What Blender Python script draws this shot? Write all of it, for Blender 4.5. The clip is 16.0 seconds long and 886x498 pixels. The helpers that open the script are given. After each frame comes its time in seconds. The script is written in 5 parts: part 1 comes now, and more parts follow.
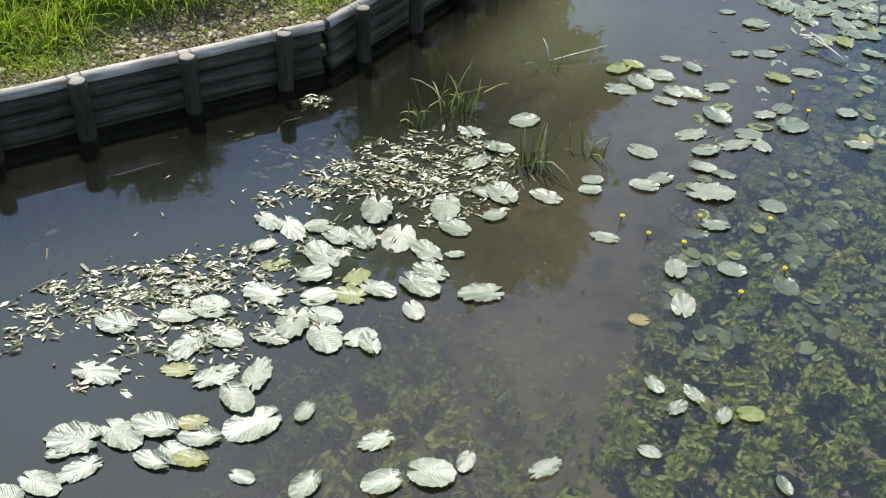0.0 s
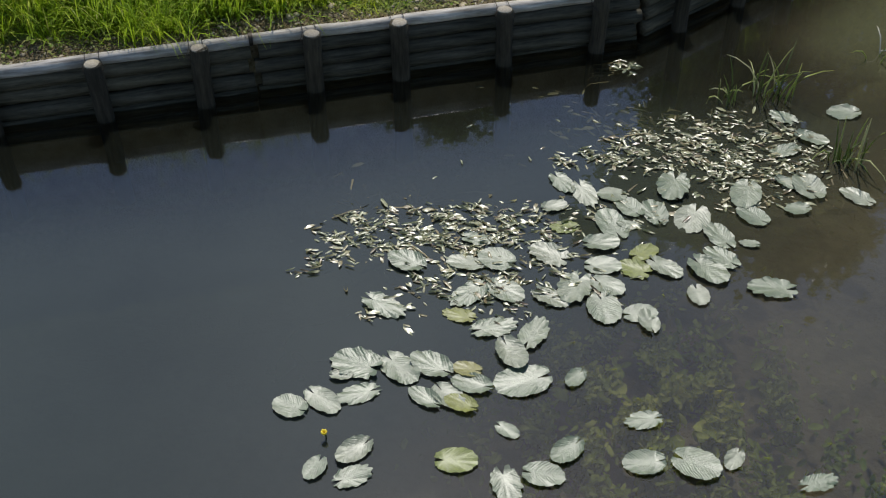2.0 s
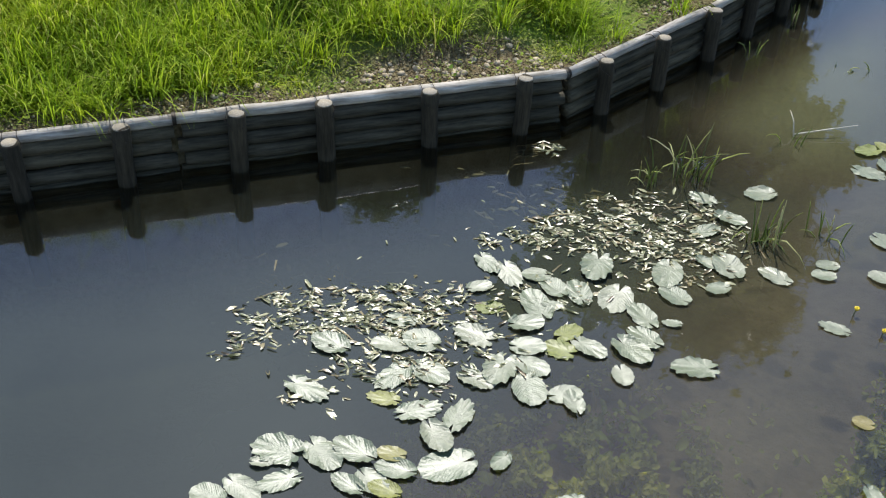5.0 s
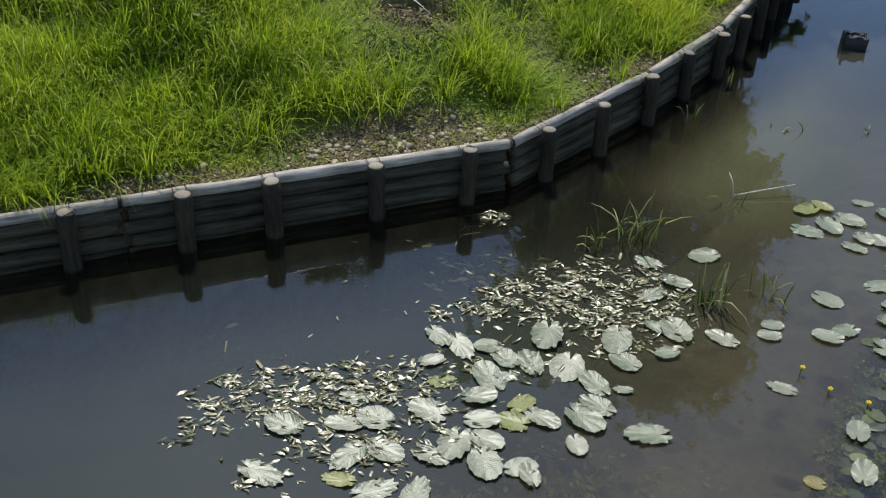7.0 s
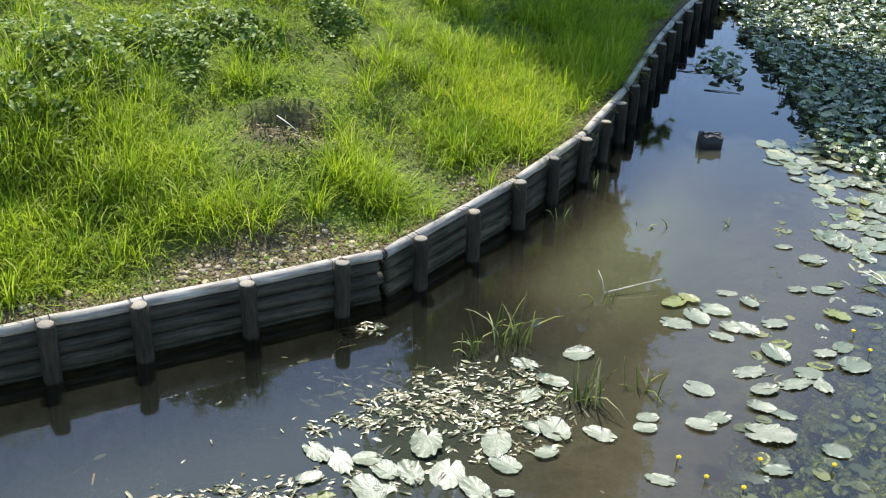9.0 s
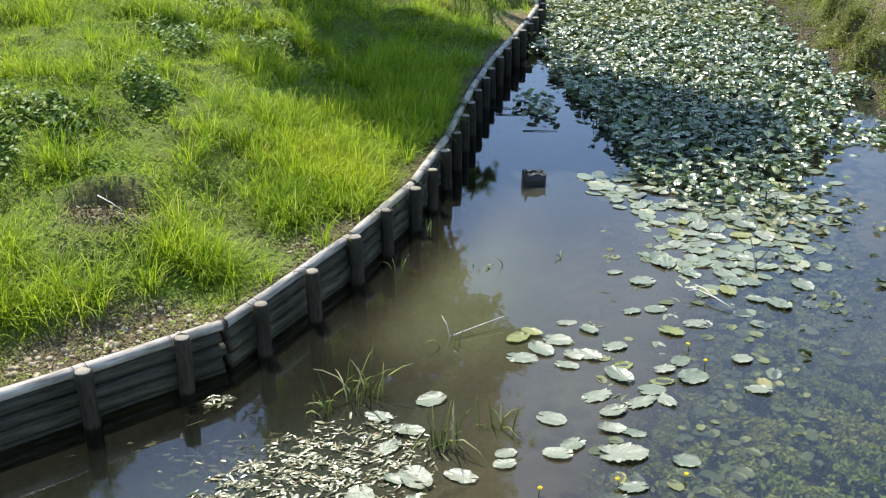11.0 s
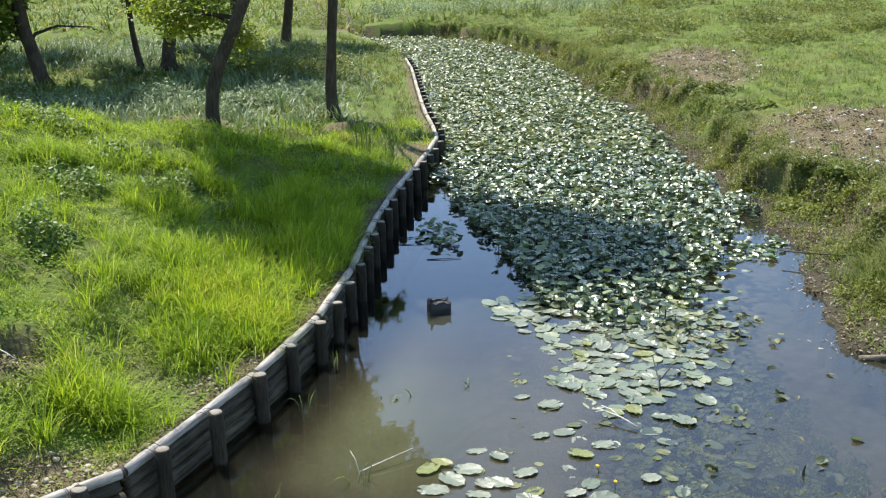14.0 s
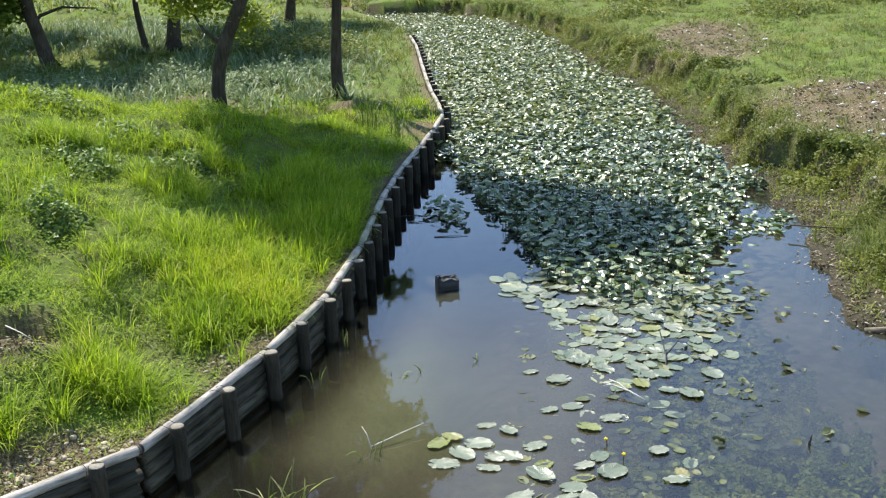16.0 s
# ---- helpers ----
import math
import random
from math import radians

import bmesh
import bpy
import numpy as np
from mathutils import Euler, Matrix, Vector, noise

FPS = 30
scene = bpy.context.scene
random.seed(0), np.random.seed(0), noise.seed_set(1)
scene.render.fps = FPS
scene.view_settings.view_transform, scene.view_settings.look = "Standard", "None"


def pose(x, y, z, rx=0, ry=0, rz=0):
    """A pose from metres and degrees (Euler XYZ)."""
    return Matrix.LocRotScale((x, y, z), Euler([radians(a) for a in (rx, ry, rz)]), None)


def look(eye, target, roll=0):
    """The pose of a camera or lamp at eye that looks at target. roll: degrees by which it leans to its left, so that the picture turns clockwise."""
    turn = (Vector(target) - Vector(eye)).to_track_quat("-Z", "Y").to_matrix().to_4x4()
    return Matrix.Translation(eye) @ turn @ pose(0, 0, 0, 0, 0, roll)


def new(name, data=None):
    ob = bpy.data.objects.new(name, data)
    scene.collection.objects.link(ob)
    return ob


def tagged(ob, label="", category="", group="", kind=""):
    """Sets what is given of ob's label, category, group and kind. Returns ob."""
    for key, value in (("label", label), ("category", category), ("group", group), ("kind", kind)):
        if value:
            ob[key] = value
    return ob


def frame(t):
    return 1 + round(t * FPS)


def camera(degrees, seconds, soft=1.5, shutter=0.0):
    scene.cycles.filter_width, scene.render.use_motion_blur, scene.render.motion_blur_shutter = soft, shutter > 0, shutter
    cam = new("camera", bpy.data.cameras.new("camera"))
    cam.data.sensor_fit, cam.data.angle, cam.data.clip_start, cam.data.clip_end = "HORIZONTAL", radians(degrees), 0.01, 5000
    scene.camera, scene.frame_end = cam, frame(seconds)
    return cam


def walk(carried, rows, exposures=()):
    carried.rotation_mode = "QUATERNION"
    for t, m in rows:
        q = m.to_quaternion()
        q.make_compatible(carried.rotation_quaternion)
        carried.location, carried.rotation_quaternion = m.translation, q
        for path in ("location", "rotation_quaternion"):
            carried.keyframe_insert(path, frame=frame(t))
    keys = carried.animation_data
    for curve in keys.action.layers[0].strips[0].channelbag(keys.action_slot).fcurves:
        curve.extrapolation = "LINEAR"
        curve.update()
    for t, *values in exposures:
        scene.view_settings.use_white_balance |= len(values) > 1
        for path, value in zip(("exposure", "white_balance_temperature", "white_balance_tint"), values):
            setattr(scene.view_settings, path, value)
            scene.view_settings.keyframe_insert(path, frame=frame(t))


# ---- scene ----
cam = camera(45.7, 16.0, 1.2)
PATH = [
    (0, (0.222, 0.319, 4.198), (0.164, 1.891, 2.964), 3.2),
    (0.5, (0.176, 0.317, 4.205), (-0.04, 1.861, 2.953), 2.3),
    (1, (0.128, 0.326, 4.204), (-0.22, 1.849, 2.955), 0.6),
    (1.5, (0.083, 0.323, 4.198), (-0.436, 1.756, 2.902), -0.7),
    (2, (0.046, 0.326, 4.21), (-0.48, 1.747, 2.904), 0.2),
    (2.5, (0.025, 0.332, 4.223), (-0.514, 1.818, 2.998), 1.7),
    (3, (0.039, 0.341, 4.23), (-0.478, 1.89, 3.075), 3.5),
    (3.5, (0.041, 0.348, 4.231), (-0.458, 1.911, 3.088), 3.9),
    (4, (0.05, 0.36, 4.228), (-0.455, 1.926, 3.09), 3.6),
    (4.5, (0.062, 0.378, 4.217), (-0.375, 1.956, 3.068), 3.2),
    (4.7, (0.064, 0.38, 4.217), (-0.372, 1.944, 3.049), 3.1),
    (6.8, (0.068, 0.441, 4.289), (-0.328, 1.967, 3.058), 1.5),
    (7, (0.073, 0.421, 4.33), (-0.294, 2.051, 3.231), 2.6),
    (7.5, (0.158, 0.397, 4.326), (-0.143, 2.141, 3.395), 2.1),
    (8, (0.208, 0.401, 4.325), (-0.057, 2.167, 3.425), 1.9),
    (8.5, (0.226, 0.426, 4.323), (-0.007, 2.185, 3.4), 2.4),
    (9, (0.251, 0.428, 4.316), (0.048, 2.2, 3.412), 2.3),
    (9.2, (0.261, 0.426, 4.315), (0.093, 2.205, 3.417), 2.1),
    (11.3, (0.275, 0.403, 4.286), (0.403, 2.244, 3.515), 0.4),
    (11.5, (0.291, 0.402, 4.287), (0.454, 2.248, 3.537), 0.9),
    (12, (0.339, 0.41, 4.3), (0.687, 2.248, 3.592), 0.9),
    (12.5, (0.346, 0.404, 4.315), (0.677, 2.255, 3.633), 0.5),
    (13, (0.331, 0.398, 4.329), (0.637, 2.276, 3.713), -0.4),
    (13.5, (0.335, 0.38, 4.332), (0.617, 2.277, 3.766), -0.5),
    (14, (0.347, 0.37, 4.33), (0.616, 2.267, 3.757), -0.9),
    (14.5, (0.349, 0.362, 4.337), (0.62, 2.255, 3.75), -0.5),
    (15, (0.339, 0.282, 4.346), (0.62, 2.172, 3.756), -0.3),
    (15.5, (0.337, 0.271, 4.354), (0.639, 2.154, 3.751), 0.5),
    (16, (0.316, 0.288, 4.355), (0.571, 2.175, 3.741), -1.6),
]
walk(cam, [(t, look(eye, target, roll)) for t, eye, target, roll in PATH],
     [(0.0, 0.34), (0.5, 0.08), (1.0, -0.18), (2.0, -0.4), (3.0, -0.24), (3.5, -0.12), (4.0, 0.0), (4.5, 0.30), (5.2, 0.15), (6.6, -0.27), (7.0, -0.24), (7.5, 0.33), (8.0, 0.57), (9.0, 0.6), (11.5, 0.6), (16.0, 0.6)])

# ---- light ----
SUN_AZ, SUN_EL = radians(-22), radians(57)
sun_dir = Vector((math.sin(SUN_AZ) * math.cos(SUN_EL), math.cos(SUN_AZ) * math.cos(SUN_EL), math.sin(SUN_EL)))
sun = new("sun", bpy.data.lights.new("sun", "SUN"))
sun.data.energy, sun.data.angle, sun.data.color = 5.0, radians(0.55), (1.0, 0.96, 0.88)
sun.matrix_world = look(sun_dir * 60, (0, 0, 0))
world = bpy.data.worlds.new("world")
scene.world = world
world.use_nodes = True
wn = world.node_tree
sky = wn.nodes.new("ShaderNodeTexSky")
sky.sky_type, sky.sun_disc = "NISHITA", False
sky.sun_elevation, sky.sun_rotation = SUN_EL, SUN_AZ
sky.air_density, sky.dust_density, sky.ozone_density = 1.25, 0.45, 4.2
wn.nodes["Background"].inputs[1].default_value = 0.15
wn.links.new(sky.outputs[0], wn.nodes["Background"].inputs[0])


# ---- materials ----
def material(name):
    m = bpy.data.materials.new(name)
    m.use_nodes = True
    t = m.node_tree
    return m, t, t.nodes["Principled BSDF"]


def noise_node(t, scale, detail=4.0, rough=0.55, coords=None):
    n = t.nodes.new("ShaderNodeTexNoise")
    n.inputs["Scale"].default_value, n.inputs["Detail"].default_value, n.inputs["Roughness"].default_value = scale, detail, rough
    if coords is None:
        coords = t.nodes.new("ShaderNodeNewGeometry").outputs["Position"]
    t.links.new(coords, n.inputs["Vector"])
    return n.outputs["Fac"]


def ramp(t, fac, stops):
    r = t.nodes.new("ShaderNodeValToRGB")
    while len(r.color_ramp.elements) < len(stops):
        r.color_ramp.elements.new(0.5)
    for e, (p, c) in zip(r.color_ramp.elements, stops):
        e.position, e.color = p, (*c, 1)
    t.links.new(fac, r.inputs["Fac"])
    return r.outputs["Color"]


def mix(t, fac, a, b, kind="MIX"):
    n = t.nodes.new("ShaderNodeMix")
    n.data_type, n.blend_type = "RGBA", kind
    for socket, v in ((n.inputs["Factor"], fac), (n.inputs["A"], a), (n.inputs["B"], b)):
        if isinstance(v, (int, float)):
            socket.default_value = v
        elif isinstance(v, tuple):
            socket.default_value = (*v, 1)
        else:
            t.links.new(v, socket)
    return n.outputs["Result"]


def value(t, op, a, b=0.0, clamp=False):
    n = t.nodes.new("ShaderNodeMath")
    n.operation, n.use_clamp = op, clamp
    for socket, v in zip(n.inputs, (a, b)):
        if isinstance(v, (int, float)):
            socket.default_value = v
        else:
            t.links.new(v, socket)
    return n.outputs[0]


def bump(t, bsdf, height, strength, distance):
    b = t.nodes.new("ShaderNodeBump")
    b.inputs["Strength"].default_value, b.inputs["Distance"].default_value = strength, distance
    t.links.new(height, b.inputs["Height"])
    t.links.new(b.outputs[0], bsdf.inputs["Normal"])


def stamp_random(t, per_object=False):
    if per_object:
        return t.nodes.new("ShaderNodeObjectInfo").outputs["Random"]
    return t.nodes.new("ShaderNodeNewGeometry").outputs["Random Per Island"]


def leaf_material(name, stops, rough=0.45, through_light=0.3, per_object=False, spot=0.35, coat=0.0, specular=0.5, patch=0.0, ribs=0.0):
    """Leaves: a colour of its own for every leaf, blotches, gloss, and light that shines through."""
    m, t, b = material(name)
    col = ramp(t, stamp_random(t, per_object), stops)
    blot = ramp(t, noise_node(t, 38, 5), [(0.3, (0.62, 0.6, 0.5)), (0.7, (1.12, 1.1, 1.0))])
    col = mix(t, spot, col, mix(t, 1.0, col, blot, "MULTIPLY"))
    if patch:
        wide = ramp(t, noise_node(t, 0.9, 4), [(0.32, (0.48, 0.6, 0.5)), (0.52, (1, 1, 1)), (0.72, (1.3, 1.12, 0.8))])
        col = mix(t, patch, col, mix(t, 1.0, col, wide, "MULTIPLY"))
    t.links.new(col, b.inputs["Base Color"])
    b.inputs["Roughness"].default_value = rough
    b.inputs["Specular IOR Level"].default_value = specular
    b.inputs["Coat Weight"].default_value, b.inputs["Coat Roughness"].default_value = coat, 0.3
    if ribs:
        xyz = t.nodes.new("ShaderNodeSeparateXYZ")
        t.links.new(t.nodes.new("ShaderNodeTexCoord").outputs["Object"], xyz.inputs[0])
        off = value(t, "ADD", value(t, "MULTIPLY", value(t, "ABSOLUTE", xyz.outputs["Y"]), 0.7), value(t, "MULTIPLY", value(t, "MULTIPLY", xyz.outputs["Y"], xyz.outputs["Y"]), 0.9))
        off = value(t, "ADD", off, value(t, "MULTIPLY", noise_node(t, 14, 3), 0.16))
        wave = value(t, "MULTIPLY", value(t, "SINE", value(t, "MULTIPLY", value(t, "SUBTRACT", xyz.outputs["X"], off), 80.0)), 0.6)
        wave = value(t, "MULTIPLY", wave, value(t, "MULTIPLY", value(t, "ABSOLUTE", xyz.outputs["Y"]), 3.0, True))
        crinkle = value(t, "ADD", value(t, "MULTIPLY", noise_node(t, 120, 4), 1.8), value(t, "MULTIPLY", noise_node(t, 34, 3), 2.6))
        bump(t, b, value(t, "ADD", wave, crinkle), ribs, 0.006)
    if through_light:
        tr = t.nodes.new("ShaderNodeBsdfTranslucent")
        t.links.new(col, tr.inputs["Color"])
        mx = t.nodes.new("ShaderNodeMixShader")
        mx.inputs[0].default_value = through_light
        t.links.new(b.outputs[0], mx.inputs[1])
        t.links.new(tr.outputs[0], mx.inputs[2])
        t.links.new(mx.outputs[0], t.nodes["Material Output"].inputs["Surface"])
    return m


def wood_material(name, dark, light, scale=1.0, rough=0.85):
    m, t, b = material(name)
    tc = t.nodes.new("ShaderNodeTexCoord")
    mp = t.nodes.new("ShaderNodeMapping")
    mp.inputs["Scale"].default_value = (9 * scale, 9 * scale, 0.9 * scale)
    t.links.new(tc.outputs["Object"], mp.inputs["Vector"])
    grain = noise_node(t, 5.0, 7, 0.65, mp.outputs["Vector"])
    col = ramp(t, grain, [(0.28, dark), (0.72, light)])
    tone = ramp(t, stamp_random(t, True), [(0.0, (0.72, 0.72, 0.74)), (1.0, (1.12, 1.08, 1.02))])
    col = mix(t, 1.0, col, tone, "MULTIPLY")
    stain = ramp(t, noise_node(t, 3.0, 5), [(0.38, (0.55, 0.55, 0.5)), (0.6, (1, 1, 1))])
    col = mix(t, 0.7, col, mix(t, 1.0, col, stain, "MULTIPLY"))
    t.links.new(col, b.inputs["Base Color"])
    b.inputs["Roughness"].default_value = rough
    b.inputs["Specular IOR Level"].default_value = 0.25
    bump(t, b, grain, 0.6, 0.006)
    return m


def plain_material(name, colour, rough=0.6, metal=0.0, vary=0.25, scale=30.0):
    m, t, b = material(name)
    n = noise_node(t, scale, 5)
    lo, hi = tuple(c * (1 - vary) for c in colour), tuple(min(1, c * (1 + vary)) for c in colour)
    t.links.new(ramp(t, n, [(0.3, lo), (0.7, hi)]), b.inputs["Base Color"])
    b.inputs["Roughness"].default_value, b.inputs["Metallic"].default_value = rough, metal
    bump(t, b, n, 0.35, 0.01)
    return m


def ground_material():
    """Soil and turf by the sheet's own 'soil' values; mud under the water."""
    m, t, b = material("bank_soil_and_turf")
    soil_at = t.nodes.new("ShaderNodeAttribute")
    soil_at.attribute_name = "soil"
    fine = noise_node(t, 26, 6, 0.7)
    broad = noise_node(t, 1.3, 4)
    soil = ramp(t, fine, [(0.25, (0.05, 0.037, 0.019)), (0.5, (0.15, 0.114, 0.06)), (0.74, (0.33, 0.275, 0.175))])
    turf = ramp(t, fine, [(0.3, (0.06, 0.1, 0.014)), (0.7, (0.19, 0.265, 0.036))])
    turf = mix(t, ramp(t, broad, [(0.4, (0, 0, 0)), (0.7, (0.8, 0.8, 0.8))]), turf, (0.12, 0.12, 0.04))
    wobble = value(t, "ADD", soil_at.outputs["Fac"], value(t, "MULTIPLY", value(t, "SUBTRACT", noise_node(t, 2.6, 7, 0.7), 0.5), 1.2), True)
    col = mix(t, wobble, turf, soil)
    # Damp shore, and the deep bed coloured dark for light lost in water.
    wet_deep_at = t.nodes.new("ShaderNodeAttribute")
    wet_deep_at.attribute_name = "wet_and_deep"
    col = mix(t, value(t, "MULTIPLY", wet_deep_at.outputs["Fac"], 0.85), col, ramp(t, fine, [(0.3, (0.022, 0.019, 0.012)), (0.7, (0.075, 0.066, 0.042))]))
    mud_at = t.nodes.new("ShaderNodeAttribute")
    mud_at.attribute_name = "mud"
    mud = ramp(t, noise_node(t, 4, 7, 0.65), [(0.3, (0.14, 0.108, 0.068)), (0.7, (0.34, 0.275, 0.185))])
    col = mix(t, mud_at.outputs["Fac"], col, mud)
    t.links.new(col, b.inputs["Base Color"])
    b.inputs["Roughness"].default_value = 0.9
    b.inputs["Specular IOR Level"].default_value = 0.2
    bump(t, b, fine, 0.9, 0.03)
    return m


def water_material():
    """A mirror by Fresnel over clear water with suspended silt; its mix value says how thick the silt is, and keeps the
    wall's dark band.
    """
    m, t, b = material("pond_water")
    t.nodes.remove(b)
    at = t.nodes.new("ShaderNodeAttribute")
    at.attribute_name = "murk_and_shade"
    murk_and_shade = value(t, "ADD", at.outputs["Fac"], value(t, "MULTIPLY", value(t, "SUBTRACT", noise_node(t, 0.9, 4), 0.5), 0.35), True)
    clear = t.nodes.new("ShaderNodeBsdfTransparent")
    clear.inputs["Color"].default_value = (0.9, 0.94, 0.88, 1)
    silt = t.nodes.new("ShaderNodeBsdfDiffuse")
    tone = t.nodes.new("ShaderNodeAttribute")
    tone.attribute_name = "silt"
    cloudy = ramp(t, tone.outputs["Fac"], [(0.0, (0.038, 0.043, 0.032)), (0.55, (0.074, 0.064, 0.04)), (1.0, (0.098, 0.096, 0.05))])
    drift = ramp(t, noise_node(t, 0.6, 3), [(0.3, (0.82, 0.82, 0.8)), (0.7, (1.15, 1.15, 1.15))])
    t.links.new(mix(t, 1.0, cloudy, drift, "MULTIPLY"), silt.inputs["Color"])
    body = t.nodes.new("ShaderNodeMixShader")
    t.links.new(murk_and_shade, body.inputs[0])
    t.links.new(clear.outputs[0], body.inputs[1])
    t.links.new(silt.outputs[0], body.inputs[2])
    gloss = t.nodes.new("ShaderNodeBsdfGlossy")
    gloss.inputs["Roughness"].default_value = 0.02
    gloss.inputs["Color"].default_value = (0.94, 0.93, 1.0, 1)
    fres = t.nodes.new("ShaderNodeFresnel")
    fres.inputs["IOR"].default_value = 1.6
    bp = t.nodes.new("ShaderNodeBump")
    bp.inputs["Strength"].default_value, bp.inputs["Distance"].default_value = 0.035, 0.02
    t.links.new(noise_node(t, 5.0, 3), bp.inputs["Height"])
    t.links.new(bp.outputs[0], gloss.inputs["Normal"])
    t.links.new(bp.outputs[0], fres.inputs["Normal"])
    top = t.nodes.new("ShaderNodeMixShader")
    t.links.new(fres.outputs[0], top.inputs[0])
    t.links.new(body.outputs[0], top.inputs[1])
    t.links.new(gloss.outputs[0], top.inputs[2])
    t.links.new(top.outputs[0], t.nodes["Material Output"].inputs["Surface"])
    return m


MAT_GROUND = ground_material()
MAT_WATER = water_material()
MAT_PAD = leaf_material("lily_pad_leaf", [(0.0, (0.12, 0.155, 0.09)), (0.5, (0.17, 0.2, 0.13)), (1.0, (0.23, 0.245, 0.175))], 0.42, 0.06, True, 0.8, 0.2, 0.9, 0.0, 0.3)
MAT_PAD_OLD = leaf_material("ageing_pad_leaf", [(0.0, (0.19, 0.23, 0.05)), (0.6, (0.26, 0.27, 0.07)), (1.0, (0.28, 0.22, 0.09))], 0.45, 0.15, True, 0.8, 0.2, 0.6, 0.0, 0.4)
MAT_PAD_FLAT = leaf_material("pale_pad_leaf", [(0.0, (0.12, 0.155, 0.07)), (0.7, (0.22, 0.25, 0.13)), (1.0, (0.36, 0.36, 0.17))], 0.4, 0.1, False, 0.6, 0.6, 0.9)
MAT_DULL = leaf_material("dull_awash_leaf", [(0.0, (0.06, 0.08, 0.035)), (0.6, (0.11, 0.14, 0.055)), (1.0, (0.2, 0.205, 0.09))], 0.6, 0.1, False, 0.6)
MAT_DROWNED = leaf_material("drowned_pondweed_leaf", [(0.0, (0.09, 0.075, 0.03)), (0.6, (0.2, 0.17, 0.07)), (1.0, (0.32, 0.29, 0.12))], 0.7, 0.1)
MAT_STRAND = leaf_material("brown_water_stem", [(0.0, (0.09, 0.075, 0.03)), (1.0, (0.26, 0.2, 0.09))], 0.6, 0.2)
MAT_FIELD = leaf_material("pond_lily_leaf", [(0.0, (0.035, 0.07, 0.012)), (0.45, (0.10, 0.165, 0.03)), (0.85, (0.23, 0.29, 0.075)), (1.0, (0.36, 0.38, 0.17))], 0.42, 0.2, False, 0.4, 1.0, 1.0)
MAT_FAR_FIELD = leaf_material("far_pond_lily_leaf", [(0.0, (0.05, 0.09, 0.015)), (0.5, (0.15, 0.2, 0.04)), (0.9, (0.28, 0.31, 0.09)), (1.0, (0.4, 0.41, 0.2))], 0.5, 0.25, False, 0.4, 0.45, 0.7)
MAT_POND = leaf_material("pondweed_leaf", [(0.0, (0.16, 0.17, 0.07)), (0.55, (0.36, 0.355, 0.19)), (0.85, (0.32, 0.265, 0.13)), (1.0, (0.16, 0.105, 0.055))], 0.36, 0.1, False, 0.4, 0.6, 0.8)
MAT_SUNK = leaf_material("submerged_leaf", [(0.0, (0.22, 0.25, 0.05)), (0.5, (0.42, 0.46, 0.11)), (1.0, (0.62, 0.62, 0.2))], 0.8, 0.45, False, 0.6, 0.0, 0.3, 0.9)
MAT_REED = leaf_material("reed_blade", [(0.0, (0.05, 0.08, 0.02)), (0.35, (0.18, 0.24, 0.04)), (0.7, (0.38, 0.44, 0.09)), (1.0, (0.75, 0.68, 0.42))], 0.5, 0.25, True, 0.3)
MAT_GRASS = leaf_material("grass_blade", [(0.0, (0.2, 0.31, 0.012)), (0.5, (0.35, 0.49, 0.026)), (0.9, (0.5, 0.6, 0.05)), (1.0, (0.58, 0.54, 0.2))], 0.6, 0.5, False, 0.2, 0.0, 0.2, 0.75)
MAT_FIELD_GRASS = leaf_material("meadow_blade", [(0.0, (0.13, 0.17, 0.03)), (0.6, (0.235, 0.285, 0.055)), (1.0, (0.4, 0.39, 0.16))], 0.55, 0.45, False, 0.2, 0.0, 0.35, 0.9)
MAT_SILVER = leaf_material("pale_herb_leaf", [(0.0, (0.12, 0.19, 0.06)), (0.6, (0.21, 0.29, 0.12)), (1.0, (0.38, 0.43, 0.28))], 0.5, 0.4, False, 0.3)
MAT_BUSH = leaf_material("bank_herb_leaf", [(0.0, (0.12, 0.155, 0.02)), (0.6, (0.22, 0.26, 0.04)), (1.0, (0.33, 0.34, 0.08))], 0.5, 0.4, False, 0.4, 0.0, 0.4, 0.7)
MAT_HERB = leaf_material("broad_herb_leaf", [(0.0, (0.09, 0.16, 0.025)), (0.6, (0.19, 0.29, 0.05)), (1.0, (0.36, 0.44, 0.14))], 0.5, 0.4, False, 0.3)
MAT_CLOVER = leaf_material("clover_leaf", [(0.0, (0.13, 0.22, 0.03)), (0.6, (0.24, 0.34, 0.05)), (1.0, (0.36, 0.44, 0.07))], 0.75, 0.4, False, 0.3, 0.0, 0.12)
MAT_TREE = leaf_material("tree_leaf", [(0.0, (0.08, 0.13, 0.02)), (0.6, (0.16, 0.25, 0.03)), (1.0, (0.32, 0.4, 0.06))], 0.5, 0.26, False, 0.3)
MAT_YOUNG = leaf_material("sunlit_young_leaf", [(0.0, (0.16, 0.22, 0.02)), (0.6, (0.3, 0.36, 0.035)), (1.0, (0.42, 0.45, 0.08))], 0.5, 0.55, False, 0.3)
MAT_LITTER = leaf_material("dry_leaf_litter", [(0.0, (0.1, 0.075, 0.045)), (0.6, (0.24, 0.2, 0.13)), (1.0, (0.48, 0.43, 0.32))], 0.6, 0.1)
MAT_CLOD = leaf_material("earth_crumb", [(0.0, (0.085, 0.062, 0.034)), (0.6, (0.17, 0.13, 0.074)), (1.0, (0.31, 0.255, 0.165))], 0.95, 0.0, False, 0.5, 0.0, 0.15)
MAT_STEM = plain_material("leaf_stem", (0.09, 0.10, 0.05), 0.6)
